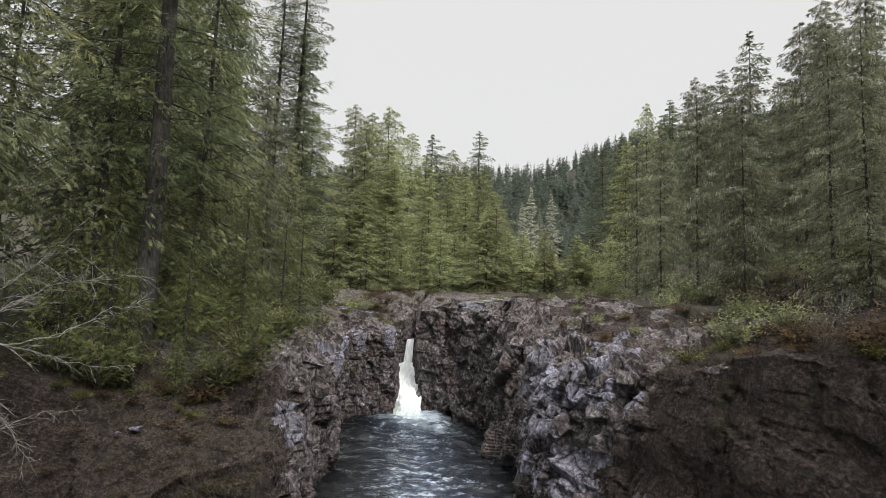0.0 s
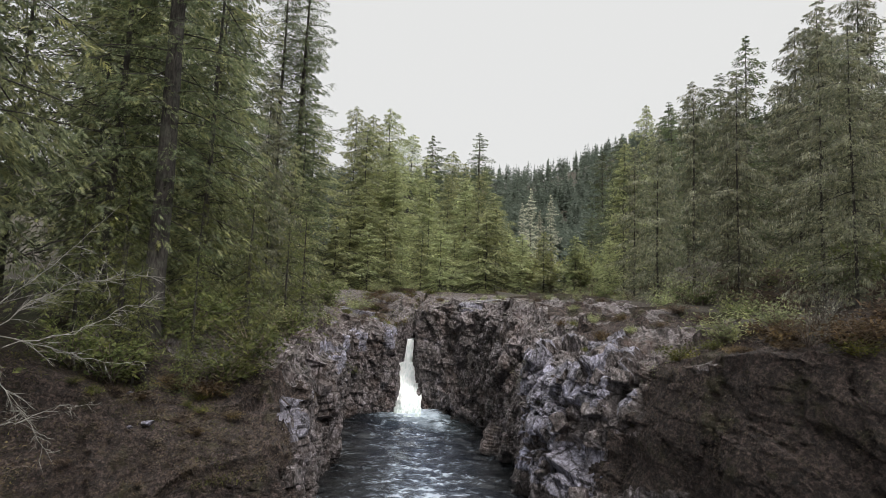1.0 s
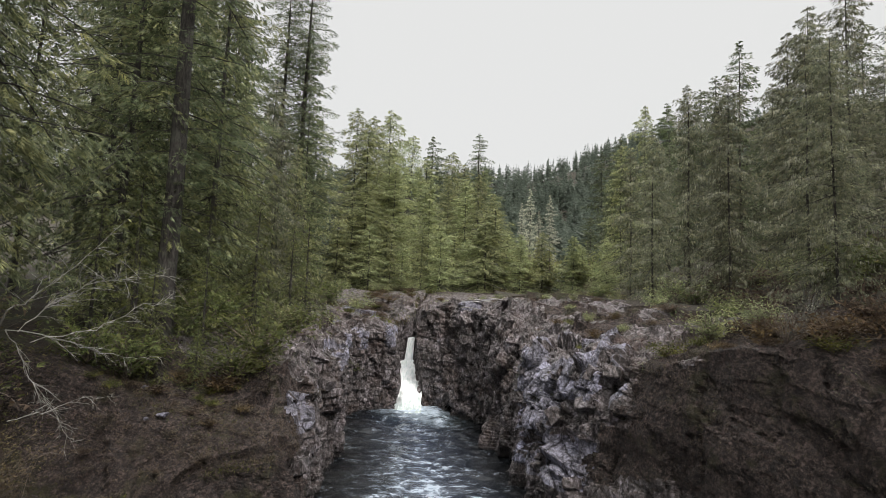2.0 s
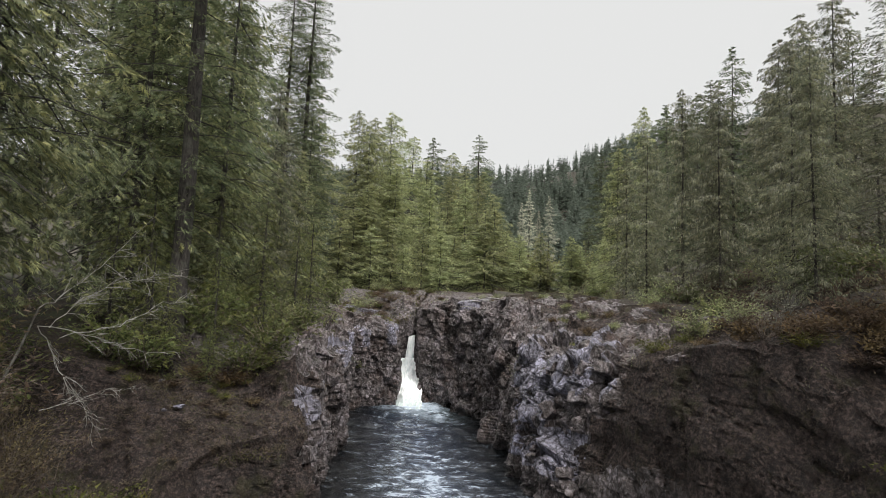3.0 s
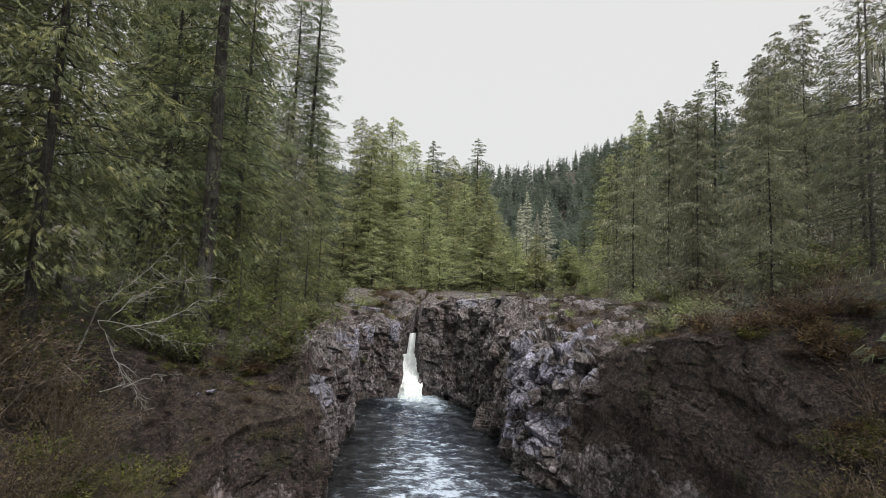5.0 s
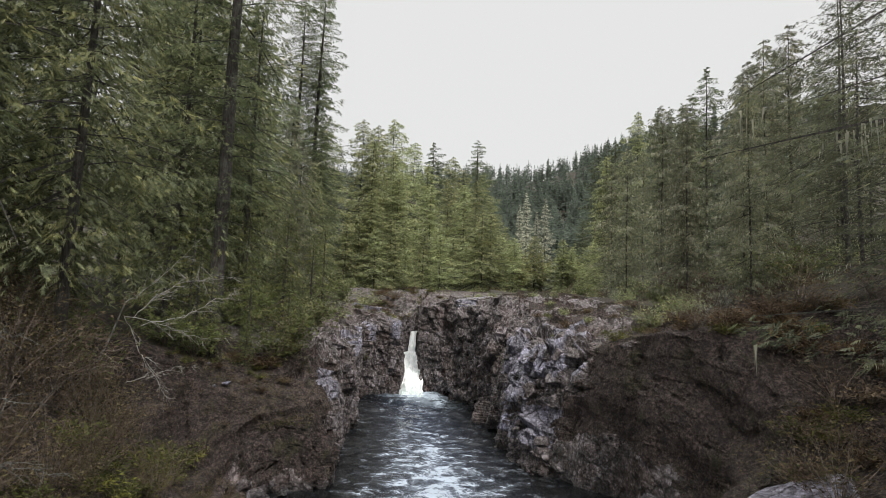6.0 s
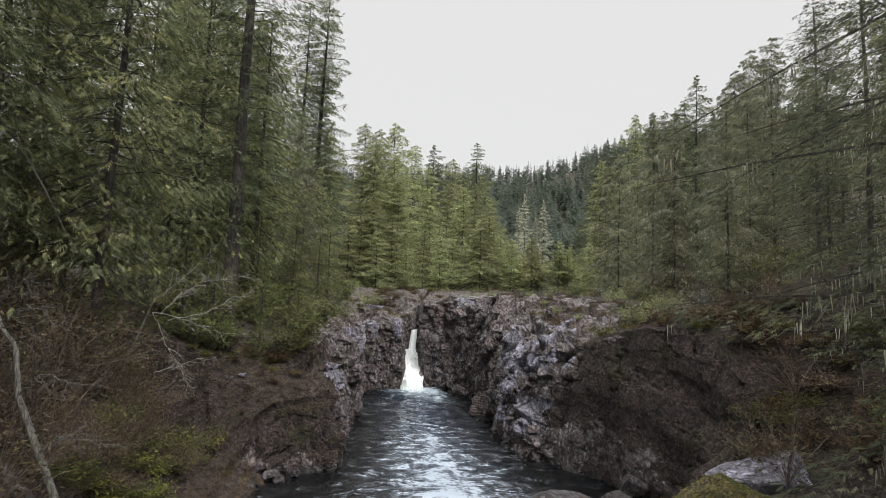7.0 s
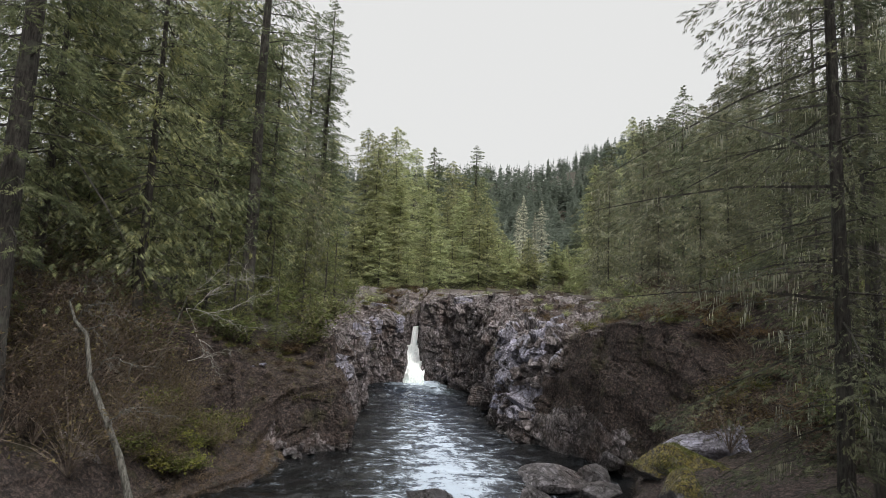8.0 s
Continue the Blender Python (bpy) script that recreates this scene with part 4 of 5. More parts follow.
# unseen trees added behind the camera close both banks and shade the right one
for i, (x, y, top) in enumerate([(9.5, -11.0, 22), (12.0, -16.5, 24), (15.5, -9.0, 25), (11.0, -24.0, 24), (-15.0, -6.0, 22), (-17.0, -17.0, 24)]):
    plant(("fir_b", "hemlock_b")[i % 2], x, y, top, "dark green conifer crowding the river bank", "tree", BANKS, 35 * i, 1.2)
# sparse grey trees far up the valley
for i, (x, y, top) in enumerate([(9.6, 100, 28.6), (13.2, 102, 28.0), (12.0, 150, 36.0), (17.5, 160, 36.0)]):
    plant("grey_fir", x, y, top, "pale grey half-dead conifer in the valley", "tree", "grey conifers up the valley", 50 * i, 0.75)


def fill_wood(seed, count, kinds, xr, yr, tall, label, group, gap=3.0):
    """Trees that close the wood between the named ones."""
    r = np.random.RandomState(seed)
    spots = [(o.location.x, o.location.y) for o in scene.objects if o.parent is None and o.get("category") == "tree"]
    made = tries = 0
    while made < count and tries < 4000:
        tries += 1
        x, y = r.uniform(*xr), r.uniform(*yr)
        if min((x - a) ** 2 + (y - b) ** 2 for a, b in spots) < gap ** 2:
            continue
        spots.append((x, y))
        z = float(height(x, y))
        plant(kinds[made % len(kinds)], x, y, z + r.uniform(*tall), label, "tree", group, r.uniform(0, 360), r.uniform(0.9, 1.2))
        made += 1


fill_wood(101, 9, ("fir_a", "hemlock_b", "fir_b"), (-34, -15), (16, 66), (23, 31), "dark green conifer crowding the river bank", BANKS)
fill_wood(102, 12, ("hemlock_a", "hemlock_b", "fir_a"), (-14, 4), (56, 118), (12, 17), "light green hemlock in the wood above the fall", "wood above the waterfall", 2.6)
fill_wood(103, 14, ("lichen_fir", "fir_b", "lichen_fir", "hemlock_a"), (13, 44), (22, 112), (11, 17), "tall green conifer with pale lichen on the river bank", BANKS)


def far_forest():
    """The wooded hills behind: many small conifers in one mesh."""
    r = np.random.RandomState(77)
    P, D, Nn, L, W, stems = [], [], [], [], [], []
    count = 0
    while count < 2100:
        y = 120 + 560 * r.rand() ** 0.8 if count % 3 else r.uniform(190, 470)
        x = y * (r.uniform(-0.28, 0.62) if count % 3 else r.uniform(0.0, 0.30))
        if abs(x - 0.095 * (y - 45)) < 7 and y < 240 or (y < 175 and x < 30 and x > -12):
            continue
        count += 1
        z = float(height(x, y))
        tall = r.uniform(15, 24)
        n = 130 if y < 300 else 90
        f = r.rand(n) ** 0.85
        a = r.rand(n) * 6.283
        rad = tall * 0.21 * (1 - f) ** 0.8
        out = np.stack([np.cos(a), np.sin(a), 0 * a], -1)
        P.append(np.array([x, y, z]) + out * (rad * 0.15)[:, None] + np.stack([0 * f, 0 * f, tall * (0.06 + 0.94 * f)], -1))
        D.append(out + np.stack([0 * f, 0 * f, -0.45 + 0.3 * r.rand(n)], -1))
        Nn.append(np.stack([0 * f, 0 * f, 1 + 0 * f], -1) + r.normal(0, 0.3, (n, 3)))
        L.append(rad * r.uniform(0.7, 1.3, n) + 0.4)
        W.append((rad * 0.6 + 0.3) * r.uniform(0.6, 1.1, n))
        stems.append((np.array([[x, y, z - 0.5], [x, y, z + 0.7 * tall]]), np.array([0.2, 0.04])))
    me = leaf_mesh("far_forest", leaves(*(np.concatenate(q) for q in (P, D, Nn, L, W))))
    ob = tagged(part("far_forest", me, HAZED), "distant conifer forest covering the valley hills", "forest", kind="stuff")
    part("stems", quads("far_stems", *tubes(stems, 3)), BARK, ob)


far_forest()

# ---- loose rock, logs, bare branches, undergrowth ----
def rock_mesh(name, seed, sides=(1.0, 1.0, 1.0), round_off=0.25, rough=0.05, cuts=2):
    """An angular stone about 1 m across: a hull of corners knocked off a block, broken finer and roughened."""
    r = np.random.RandomState(seed)
    bm = bmesh.new()
    for sx in (-1, 1):
        for sy in (-1, 1):
            for sz in (-1, 1):
                for _ in range(2):
                    c = np.array([sx, sy, sz]) * 0.5 * np.array(sides) * (1 - round_off * r.rand(3))
                    bm.verts.new(c)
    hull = bmesh.ops.convex_hull(bm, input=bm.verts)
    loose = {g for g in hull["geom_interior"] + hull["geom_unused"] if isinstance(g, bmesh.types.BMVert)}
    bmesh.ops.delete(bm, geom=list(loose), context="VERTS")
    bmesh.ops.dissolve_limit(bm, angle_limit=radians(9), verts=bm.verts, edges=bm.edges)
    bmesh.ops.bevel(bm, geom=bm.edges[:], offset=0.03, segments=1, affect="EDGES")
    bmesh.ops.triangulate(bm, faces=bm.faces)
    if cuts:
        bmesh.ops.subdivide_edges(bm, edges=[e for e in bm.edges if e.calc_length() > 0.18], cuts=cuts, use_grid_fill=True)
        for v in bm.verts:
            v.co += v.co.normalized() * rough * noise.fractal(v.co * 3.1 + Vector((seed, 0, 0)), 1.0, 2.0, 3)
    bm.normal_update()
    me = bpy.data.meshes.new(name)
    bm.to_mesh(me)
    bm.free()
    return me


def with_material(me, mat):
    me = me.copy()
    me.materials.clear()
    me.materials.append(mat)
    return me


BLOCKS = [rock_mesh("rock_block", 200 + k, (1.0, 0.8 + 0.1 * (k % 3), 0.6 + 0.12 * (k % 4)), 0.40, 0.07, 1) for k in range(9)]


def wall_blocks(cliff_ob, V, N, seed, count, yr, rows):
    """Joint-bounded blocks that stand proud of a rock face."""
    r = np.random.RandomState(seed)
    made = [with_material(b, ROCK) for b in BLOCKS]
    ok = np.argwhere((V[..., 1] > yr[0]) & (V[..., 1] < yr[1]) & (np.arange(V.shape[0])[:, None] > rows[0]) & (np.arange(V.shape[0])[:, None] < rows[1]))
    for k in range(count):
        i, j = ok[r.randint(len(ok))]
        p, n = V[i, j], N[i, j]
        size = 0.3 + 0.5 * r.rand() ** 2
        ob = part("rock_block", made[k % len(made)], None, cliff_ob)
        ob.matrix_basis = Matrix.Translation(Vector(p - n * size * 0.36)) @ Euler((r.normal(0.15, 0.4), r.normal(0.1, 0.4), r.uniform(0, 3.14))).to_matrix().to_4x4() @ Matrix.Diagonal((size, size * r.uniform(0.8, 1.4), size * r.uniform(0.7, 1.5), 1))


def slab(cliff_ob, seed, at, size, turn, mat=SLAB):
    me = rock_mesh("rock_slab", seed, (1, 1, 1), 0.5, 0.11, 3)
    ob = part("rock_slab", me, mat, cliff_ob, "pale purple-grey slab of bare rock")
    ob.matrix_basis = pose(*at, *turn) @ Matrix.Diagonal((*size, 1))


slab(CLIFF_R, 302, (3.85, 20.55, 1.55), (1.1, 1.9, 1.2), (24, -34, 28))
slab(CLIFF_R, 303, (3.75, 23.6, 3.75), (0.9, 2.2, 1.0), (8, -20, 8))
slab(CLIFF_R, 315, (0.6, 39.5, 7.0), (2.6, 1.8, 0.9), (4, -5, 10))
slab(CLIFF_R, 316, (3.2, 37.0, 7.0), (2.2, 2.0, 0.7), (3, -4, 40), ROCK)
slab(CLIFF_L, 317, (-8.2, 43.2, 6.0), (3.0, 2.0, 1.2), (6, 6, 15))
slab(CLIFF_L, 318, (-7.0, 40.2, 5.0), (2.4, 2.2, 1.0), (4, 8, -20), ROCK)
slab(CLIFF_L, 312, (-6.2, 21.6, 3.9), (1.6, 2.4, 1.0), (4, 8, -10), ROCK)
slab(CLIFF_L, 313, (-6.7, 27.0, 3.6), (1.4, 2.0, 2.4), (-3, 6, 5), ROCK)


def boulder_mesh(seed):
    """A worn stone: a ball cut by chance planes and roughened."""
    r = np.random.RandomState(seed)
    bm = bmesh.new()
    bmesh.ops.create_icosphere(bm, subdivisions=4, radius=0.5)
    planes = [(Vector(r.normal(0, 1, 3)).normalized(), r.uniform(0.17, 0.33)) for _ in range(10)]
    for v in bm.verts:
        for n, d in planes:
            over = v.co.dot(n) - d
            if over > 0:
                v.co -= n * over * 0.97
        v.co += v.co.normalized() * (0.03 * noise.fractal(v.co * 6.0 + Vector((seed, 0, 0)), 1.0, 2.0, 4) + 0.03 * noise.noise(v.co * 2.0 + Vector((0, seed, 0))))
    me = bpy.data.meshes.new("boulder")
    bm.to_mesh(me)
    bm.free()
    return me


def boulder(at, size, seed, mat, label, turn=(0, 0, 0)):
    ob = part("boulder", boulder_mesh(seed), mat)
    ob.matrix_basis = pose(*at, *turn) @ Matrix.Diagonal((size[0] * 1.45, size[1] * 1.45, size[2] * 1.5, 1))
    return tagged(ob, label, "boulder", "boulders by the water")


def moss_cap(stone, seed, count, leaf):
    """Tufts of moss over the upward side of a stone, in its own space."""
    r = np.random.RandomState(seed)
    me = stone.data
    c = np.array([p.center[:] for p in me.polygons])
    n = np.array([p.normal[:] for p in me.polygons])
    ok = np.argwhere(n[:, 2] + 0.35 * smooth_noise(c * 4.0, seed) > 0.35)[:, 0]
    at = ok[r.randint(len(ok), size=count)]
    p = c[at] + r.normal(0, 0.02, (count, 3)) * (1 - n[at])
    d = n[at] * 0.8 + r.normal(0, 0.6, (count, 3))
    cap = leaf_mesh("moss", leaves(p, d, n[at] + r.normal(0, 0.5, (count, 3)), leaf * r.uniform(0.5, 1.4, count), leaf * r.uniform(0.25, 0.5, count)))
    tagged(part("moss", cap, YELLOW, stone, "yellow-green cushion of moss"), kind="stuff")


GREY = "wet grey boulder at the edge of the river"
boulder((4.3, 11.6, 0.1), (2.6, 1.6, 0.9), 401, WETROCK, GREY, (4, 6, 20))
boulder((6.6, 14.3, 0.3), (1.3, 1.0, 0.9), 402, WETROCK, GREY, (8, -5, 50))
boulder((5.6, 12.0, 0.2), (1.5, 1.2, 0.9), 403, WETROCK, GREY, (0, 8, 75))
boulder((3.4, 10.2, 0.0), (1.1, 0.9, 0.7), 404, WETROCK, GREY, (5, 0, 10))
boulder((-0.3, 9.5, -0.05), (1.4, 1.0, 0.7), 405, WETROCK, "dark wet boulder standing in the river", (0, 5, 30))
boulder((5.2, 10.2, 0.3), (1.2, 1.0, 0.8), 406, WETROCK, GREY, (3, 3, 120))
moss_cap(boulder((7.0, 7.0, 1.8), (2.0, 2.2, 1.0), 407, MOSSY, "large boulder capped with yellow-green moss", (4, -4, 15)), 71, 7000, 0.022)
boulder((8.2, 8.3, 2.3), (2.3, 1.7, 1.1), 408, SLAB, "flat-topped grey boulder behind a mossy one", (3, 5, -10))
moss_cap(boulder((6.1, 5.0, 1.6), (1.3, 1.1, 1.2), 409, MOSSY, "leaning mossy stone on the river bank", (20, 10, 40)), 72, 2500, 0.025)
boulder((-7.9, 15.8, surface(-7.9, 15.8) + 0.03), (0.2, 0.17, 0.15), 410, SLAB, "small pale stone lying on the mossy bank")
for k, (x, y, z, w) in enumerate([(-5.5, 13.4, 0.1, 0.4), (-5.9, 13.9, 0.15, 0.5), (-5.2, 14.4, 0.1, 0.35), (-6.1, 12.6, 0.1, 0.45), (-6.4, 14.2, 0.3, 0.4), (-5.7, 14.7, 0.2, 0.3), (-4.6, 15.0, 0.05, 0.35)]):
    boulder((x, y, z), (w, w * 0.9, w * 0.7), 420 + k, WETROCK, "rounded dark stone at the foot of the bank", (10 * k, 5 * k, 50 * k))

# a dark snag leaning on the bank
snag = tubes([(np.array([[-10.95, 39.6, 7.5], [-10.6, 39.4, 6.9], [-10.2, 39.2, 6.3], [-9.8, 39.0, 5.5]]), np.array([0.12, 0.17, 0.2, 0.24]))], 9)
tagged(part("log", quads("log", *snag, smooth=True), BARK), "dark broken log leaning down the bank", "log")


def branch_paths(points, thick, seed, twigs, spread, droop=0.15):
    """A bare limb with side twigs that fork once more."""
    r = np.random.RandomState(seed)
    c = np.asarray(points, dtype=float)
    t = np.linspace(0, 1, 14)
    base = np.linspace(0, 1, len(c))
    main = np.stack([np.interp(t, base, c[:, k]) for k in range(3)], -1)
    main[1:-1] += r.normal(0, 0.035, (12, 3))
    out = [(main, thick * (1 - 0.82 * t))]
    run = unit(main[-1] - main[0])
    for _ in range(twigs):
        f = r.uniform(0.15, 0.97)
        p = np.array([np.interp(f, t, main[:, k]) for k in range(3)])
        d = unit(run * 0.7 + r.normal(0, 0.55, 3))
        ln = spread * r.uniform(0.4, 1.0) * (1.15 - 0.6 * f)
        s = np.linspace(0, 1, 5)[:, None]
        tw = p + d * ln * s + np.array([0, 0, -droop]) * ln * s ** 2 + r.normal(0, 0.015, (5, 3)) * s
        out.append((tw, thick * 0.45 * (1 - 0.75 * s[:, 0])))
        for _ in range(3):
            k = r.randint(1, 4)
            d2 = unit(d + r.normal(0, 0.6, 3))
            s2 = np.linspace(0, 1, 3)[:, None]
            out.append((tw[k] + d2 * ln * 0.42 * s2 + np.array([0, 0, -droop]) * 0.3 * s2 ** 2, thick * 0.28 * (1 - 0.7 * s2[:, 0])))
    return out


alder = new("bare_alder")
tagged(alder, "bare pale alder limbs reaching out from the bank", "tree")
part("trunk", quads("alder_trunk", *tubes([(np.array([[-10.7, 11.5, 1.9], [-10.4, 11.7, 3.6], [-10.0, 12.0, 5.0], [-9.78, 12.2, 6.0]]), np.array([0.05, 0.04, 0.03, 0.022]))], 7), smooth=True), GREY_BARK, alder)
for k, (points, thick, twigs, spread) in enumerate([
    ([(-9.78, 12.2, 6.0), (-9.5, 12.77, 6.36), (-9.01, 13.33, 7.17), (-8.07, 13.9, 8.61)], 0.028, 16, 1.0),
    ([(-9.48, 12.2, 5.54), (-9.2, 12.93, 6.28), (-8.64, 13.67, 6.78), (-7.24, 14.4, 6.99)], 0.022, 42, 1.2),
    ([(-9.41, 12.5, 5.3), (-8.51, 13.47, 5.61), (-7.86, 14.13, 6.2), (-7.32, 14.8, 6.41)], 0.020, 20, 0.9),
    ([(-9.77, 12.2, 5.57), (-8.89, 13.27, 5.3), (-8.67, 14.03, 4.97), (-7.51, 14.8, 4.88)], 0.022, 18, 0.9),
    ([(-9.77, 12.2, 5.57), (-9.62, 12.6, 4.85), (-9.3, 13.0, 3.98), (-8.65, 13.4, 2.75)], 0.026, 20, 0.9),
    ([(-9.64, 12.4, 3.61), (-9.11, 12.9, 3.8), (-8.72, 13.4, 3.97), (-8.22, 13.9, 3.98)], 0.018, 16, 0.7)]):
    tagged(part("branch", quads("alder_branch", *tubes(branch_paths(points, 0.6 * thick, 500 + k, twigs, spread), 4)), PALE_BARK, alder, "bare pale branch with thin twigs"))

def driftwood(x, y, long, turn, thick, seed):
    """A bleached, slightly bent log left by floods on the ledge."""
    r = np.random.RandomState(seed)
    t = np.linspace(-0.5, 0.5, 9)
    c = np.stack([t * long, 0.05 * long * np.sin(3 * t + seed) + r.normal(0, 0.008, 9), 0.03 * long * np.cos(2.5 * t) + r.normal(0, 0.006, 9)], -1)
    wide = thick * (1.0 - 0.45 * (t + 0.5)) * r.uniform(0.9, 1.1, 9)
    wide[[0, -1]] *= 0.55
    ob = part("driftwood_log", quads("driftwood_log", *tubes([(c, wide)], 7), smooth=True), DRIFT)
    ob.matrix_basis = pose(x, y, surface(x, y) + 0.5 * thick, 0, 4, turn)
    tagged(ob, "bleached grey driftwood log stranded on the rock ledge", "log", "driftwood on the ledge")


flood = np.random.RandomState(929)
for k in range(20):
    driftwood(flood.uniform(0.0, 3.6), flood.uniform(37.9, 39.9), flood.uniform(0.5, 1.3), flood.uniform(-90, 90), flood.uniform(0.025, 0.05), 930 + k)

leaner = new("leaning_alder")
tagged(leaner, "pale lichen-spotted alder trunk leaning over the bank", "tree")
lean_path = np.array([[-9.75, 5.7, 5.7], [-9.5, 5.65, 5.2], [-9.1, 5.6, 4.85], [-8.9, 5.6, 3.77], [-8.3, 5.6, 2.61], [-7.9, 5.6, 1.84], [-7.5, 5.6, 0.7]])
part("trunk", quads("leaner_trunk", *tubes([(lean_path, np.array([0.03, 0.04, 0.055, 0.065, 0.075, 0.085, 0.10]))], 9), smooth=True), GREY_BARK, leaner)
for k in range(5):
    f = lean_path[k]
    part("branch", quads("leaner_branch", *tubes(branch_paths([f, f + np.array([0.7, -0.3, 0.5]), f + np.array([1.3 + 0.2 * k, -0.2, 0.6 - 0.1 * k])], 0.022, 540 + k, 12, 0.8), 4)), GREY_BARK, leaner)


# a dead fir whose low limbs hang with lichen
dead_fir = new("dead_fir")
tagged(dead_fir, "dead grey fir with lichen hanging from its limbs", "tree", BANKS)
stem = np.array([[8.4, 1.6, 2.0], [8.35, 1.6, 6.0], [8.3, 1.65, 10.0], [8.25, 1.6, 14.0]])
part("trunk", quads("dead_fir_trunk", *tubes([(stem, np.array([0.15, 0.13, 0.10, 0.05]))], 9), smooth=True), BARK, dead_fir)
hang = np.random.RandomState(560)
for k, (z, dx, dy, dz) in enumerate([(5.4, -1.9, -0.9, -0.5), (5.9, -2.3, -0.3, -0.4), (7.1, -2.6, 0.2, -0.5), (6.4, -3.0, 0.3, -0.3), (8.3, -2.2, -0.4, 0.2), (4.7, -1.6, 0.4, -0.5), (9.4, -1.9, 0.3, 0.1)]):
    foot = np.array([8.35, 1.6, z])
    limb = branch_paths([foot, foot + np.array([0.5 * dx, 0.5 * dy, 0.25 * dz]), foot + np.array([dx, dy, dz])], 0.022, 561 + k, 9, 0.6)
    arm = part("branch", quads("dead_fir_branch", *tubes(limb, 4)), GREY_BARK, dead_fir)
    ends = np.concatenate([c[1:] for c, w in limb])
    ends = ends[hang.randint(len(ends), size=70)]
    drop = leaves(ends, np.stack([hang.normal(0, 0.05, 70), hang.normal(0, 0.05, 70), -np.ones(70)], -1), hang.normal(0, 1, (70, 3)), hang.uniform(0.06, 0.34, 70), hang.uniform(0.008, 0.028, 70))
    tagged(part("lichen", leaf_mesh("dead_fir_lichen", drop), LICHEN, arm, "pale hanging lichen strands"), kind="stuff")


# ---- shrubs ----
def shrub(name, leaf_mat, seed, radius, tall, count, leaf, stems=26, mat=TWIG, fan=0, girth=1.0):
    """An uneven bush: stems from one root, leaf clumps round their upper halves."""
    r = np.random.RandomState(seed)
    root = new(name)
    paths, P, D = [], [], []
    for k in range(stems):
        a, out = r.rand() * 6.283, radius * r.uniform(0.2, 1.0)
        h = tall * r.uniform(0.45, 1.0) * (1.15 - 0.45 * out / radius)
        s = np.linspace(0, 1, 5)[:, None]
        c = np.array([np.cos(a), np.sin(a), 0]) * out * s ** 1.3 + np.array([0, 0, h]) * (s * 1.25 - 0.25 * s ** 2) + r.normal(0, 0.03, (5, 3)) * s
        paths.append((c, girth * (0.006 + 0.006 * tall) * (1 - 0.8 * s[:, 0])))
        n = count // stems
        f = r.uniform(0.3, 1.0, n)
        p = np.stack([np.interp(f, s[:, 0], c[:, q]) for q in range(3)], -1)
        p += r.normal(0, 0.13 * radius, (n, 3)) * np.array([1, 1, 0.7])
        P.append(p)
        D.append(np.array([np.cos(a), np.sin(a), 0.2]) + r.normal(0, 0.7, (n, 3)))
    P, D = np.concatenate(P), np.concatenate(D)
    P[:, 2] = np.maximum(P[:, 2], 0.03)
    n = len(P)
    tagged(part("branchwork", quads(name + "_branchwork", *tubes(paths, 3)), mat, root), kind="stuff")
    if leaf_mat:
        tagged(part("foliage", leaf_mesh(name + "_foliage", (lambda *q: fans(*q, fan) if fan else leaves(*q))(P, D, np.array([[0, 0, 1.0]]) + r.normal(0, 0.6, (n, 3)), leaf * r.uniform(0.6, 1.4, n), leaf * r.uniform(0.3, 0.55, n))), leaf_mat, root), kind="stuff")
    root["tall"] = tall
    return root


MODELS["green_bush"] = shrub("bush", HEMLOCK, 601, 1.0, 1.3, 1000, 0.105)
MODELS["cedar_bush"] = shrub("bush", YOUNG, 602, 1.2, 1.6, 520, 0.16, fan=5)
MODELS["yellow_bush"] = shrub("yellow_shrub", YELLOW, 603, 0.8, 0.6, 620, 0.095)
MODELS["rust_bush"] = shrub("dead_fern_clump", RUST, 604, 0.9, 0.6, 620, 0.115)


def brush(name, seed, radius, tall, stems=10):
    """A tangle of bare crooked stems with forked twigs and a few dead leaves."""
    r = np.random.RandomState(seed)
    root = new(name)
    paths = []
    for k in range(stems):
        a = r.rand() * 6.283
        b = np.array([np.cos(a), np.sin(a), 0]) * radius * 0.5 * r.rand()
        mid = b + np.array([np.cos(a) * 0.3, np.sin(a) * 0.3, tall * r.uniform(0.35, 0.6)]) + r.normal(0, 0.12, 3)
        tip = mid + np.array([np.cos(a), np.sin(a), 0]) * radius * r.uniform(0.2, 0.9) + np.array([0, 0, tall * r.uniform(0.0, 0.45)]) + r.normal(0, 0.15, 3)
        paths += [(c[::3] if len(c) > 8 else c, w[::3] if len(w) > 8 else w) for c, w in branch_paths([b, mid, tip], 0.009, seed + k, 3, 0.65, 0.3)]
    tagged(part("branchwork", quads(name + "_branchwork", *tubes(paths, 3)), TWIG, root), kind="stuff")
    P = np.concatenate([c[1:] for c, w in paths])
    P = P[r.randint(len(P), size=220)] + r.normal(0, 0.06, (220, 3))
    tagged(part("foliage", leaf_mesh(name + "_foliage", leaves(P, r.normal(0, 1, (220, 3)), r.normal(0, 1, (220, 3)), r.uniform(0.05, 0.11, 220), r.uniform(0.02, 0.05, 220))), RUST, root), kind="stuff")
    root["tall"] = tall
    return root


MODELS["bare_bush"] = brush("bare_shrub", 605, 1.1, 1.7)
MODELS["thicket"] = shrub("thicket", THICKET, 611, 1.3, 1.9, 560, 0.07, 24, girth=0.45)
MODELS["thicket_b"] = shrub("thicket", RUST, 612, 1.2, 1.6, 560, 0.07, 26, girth=0.45)
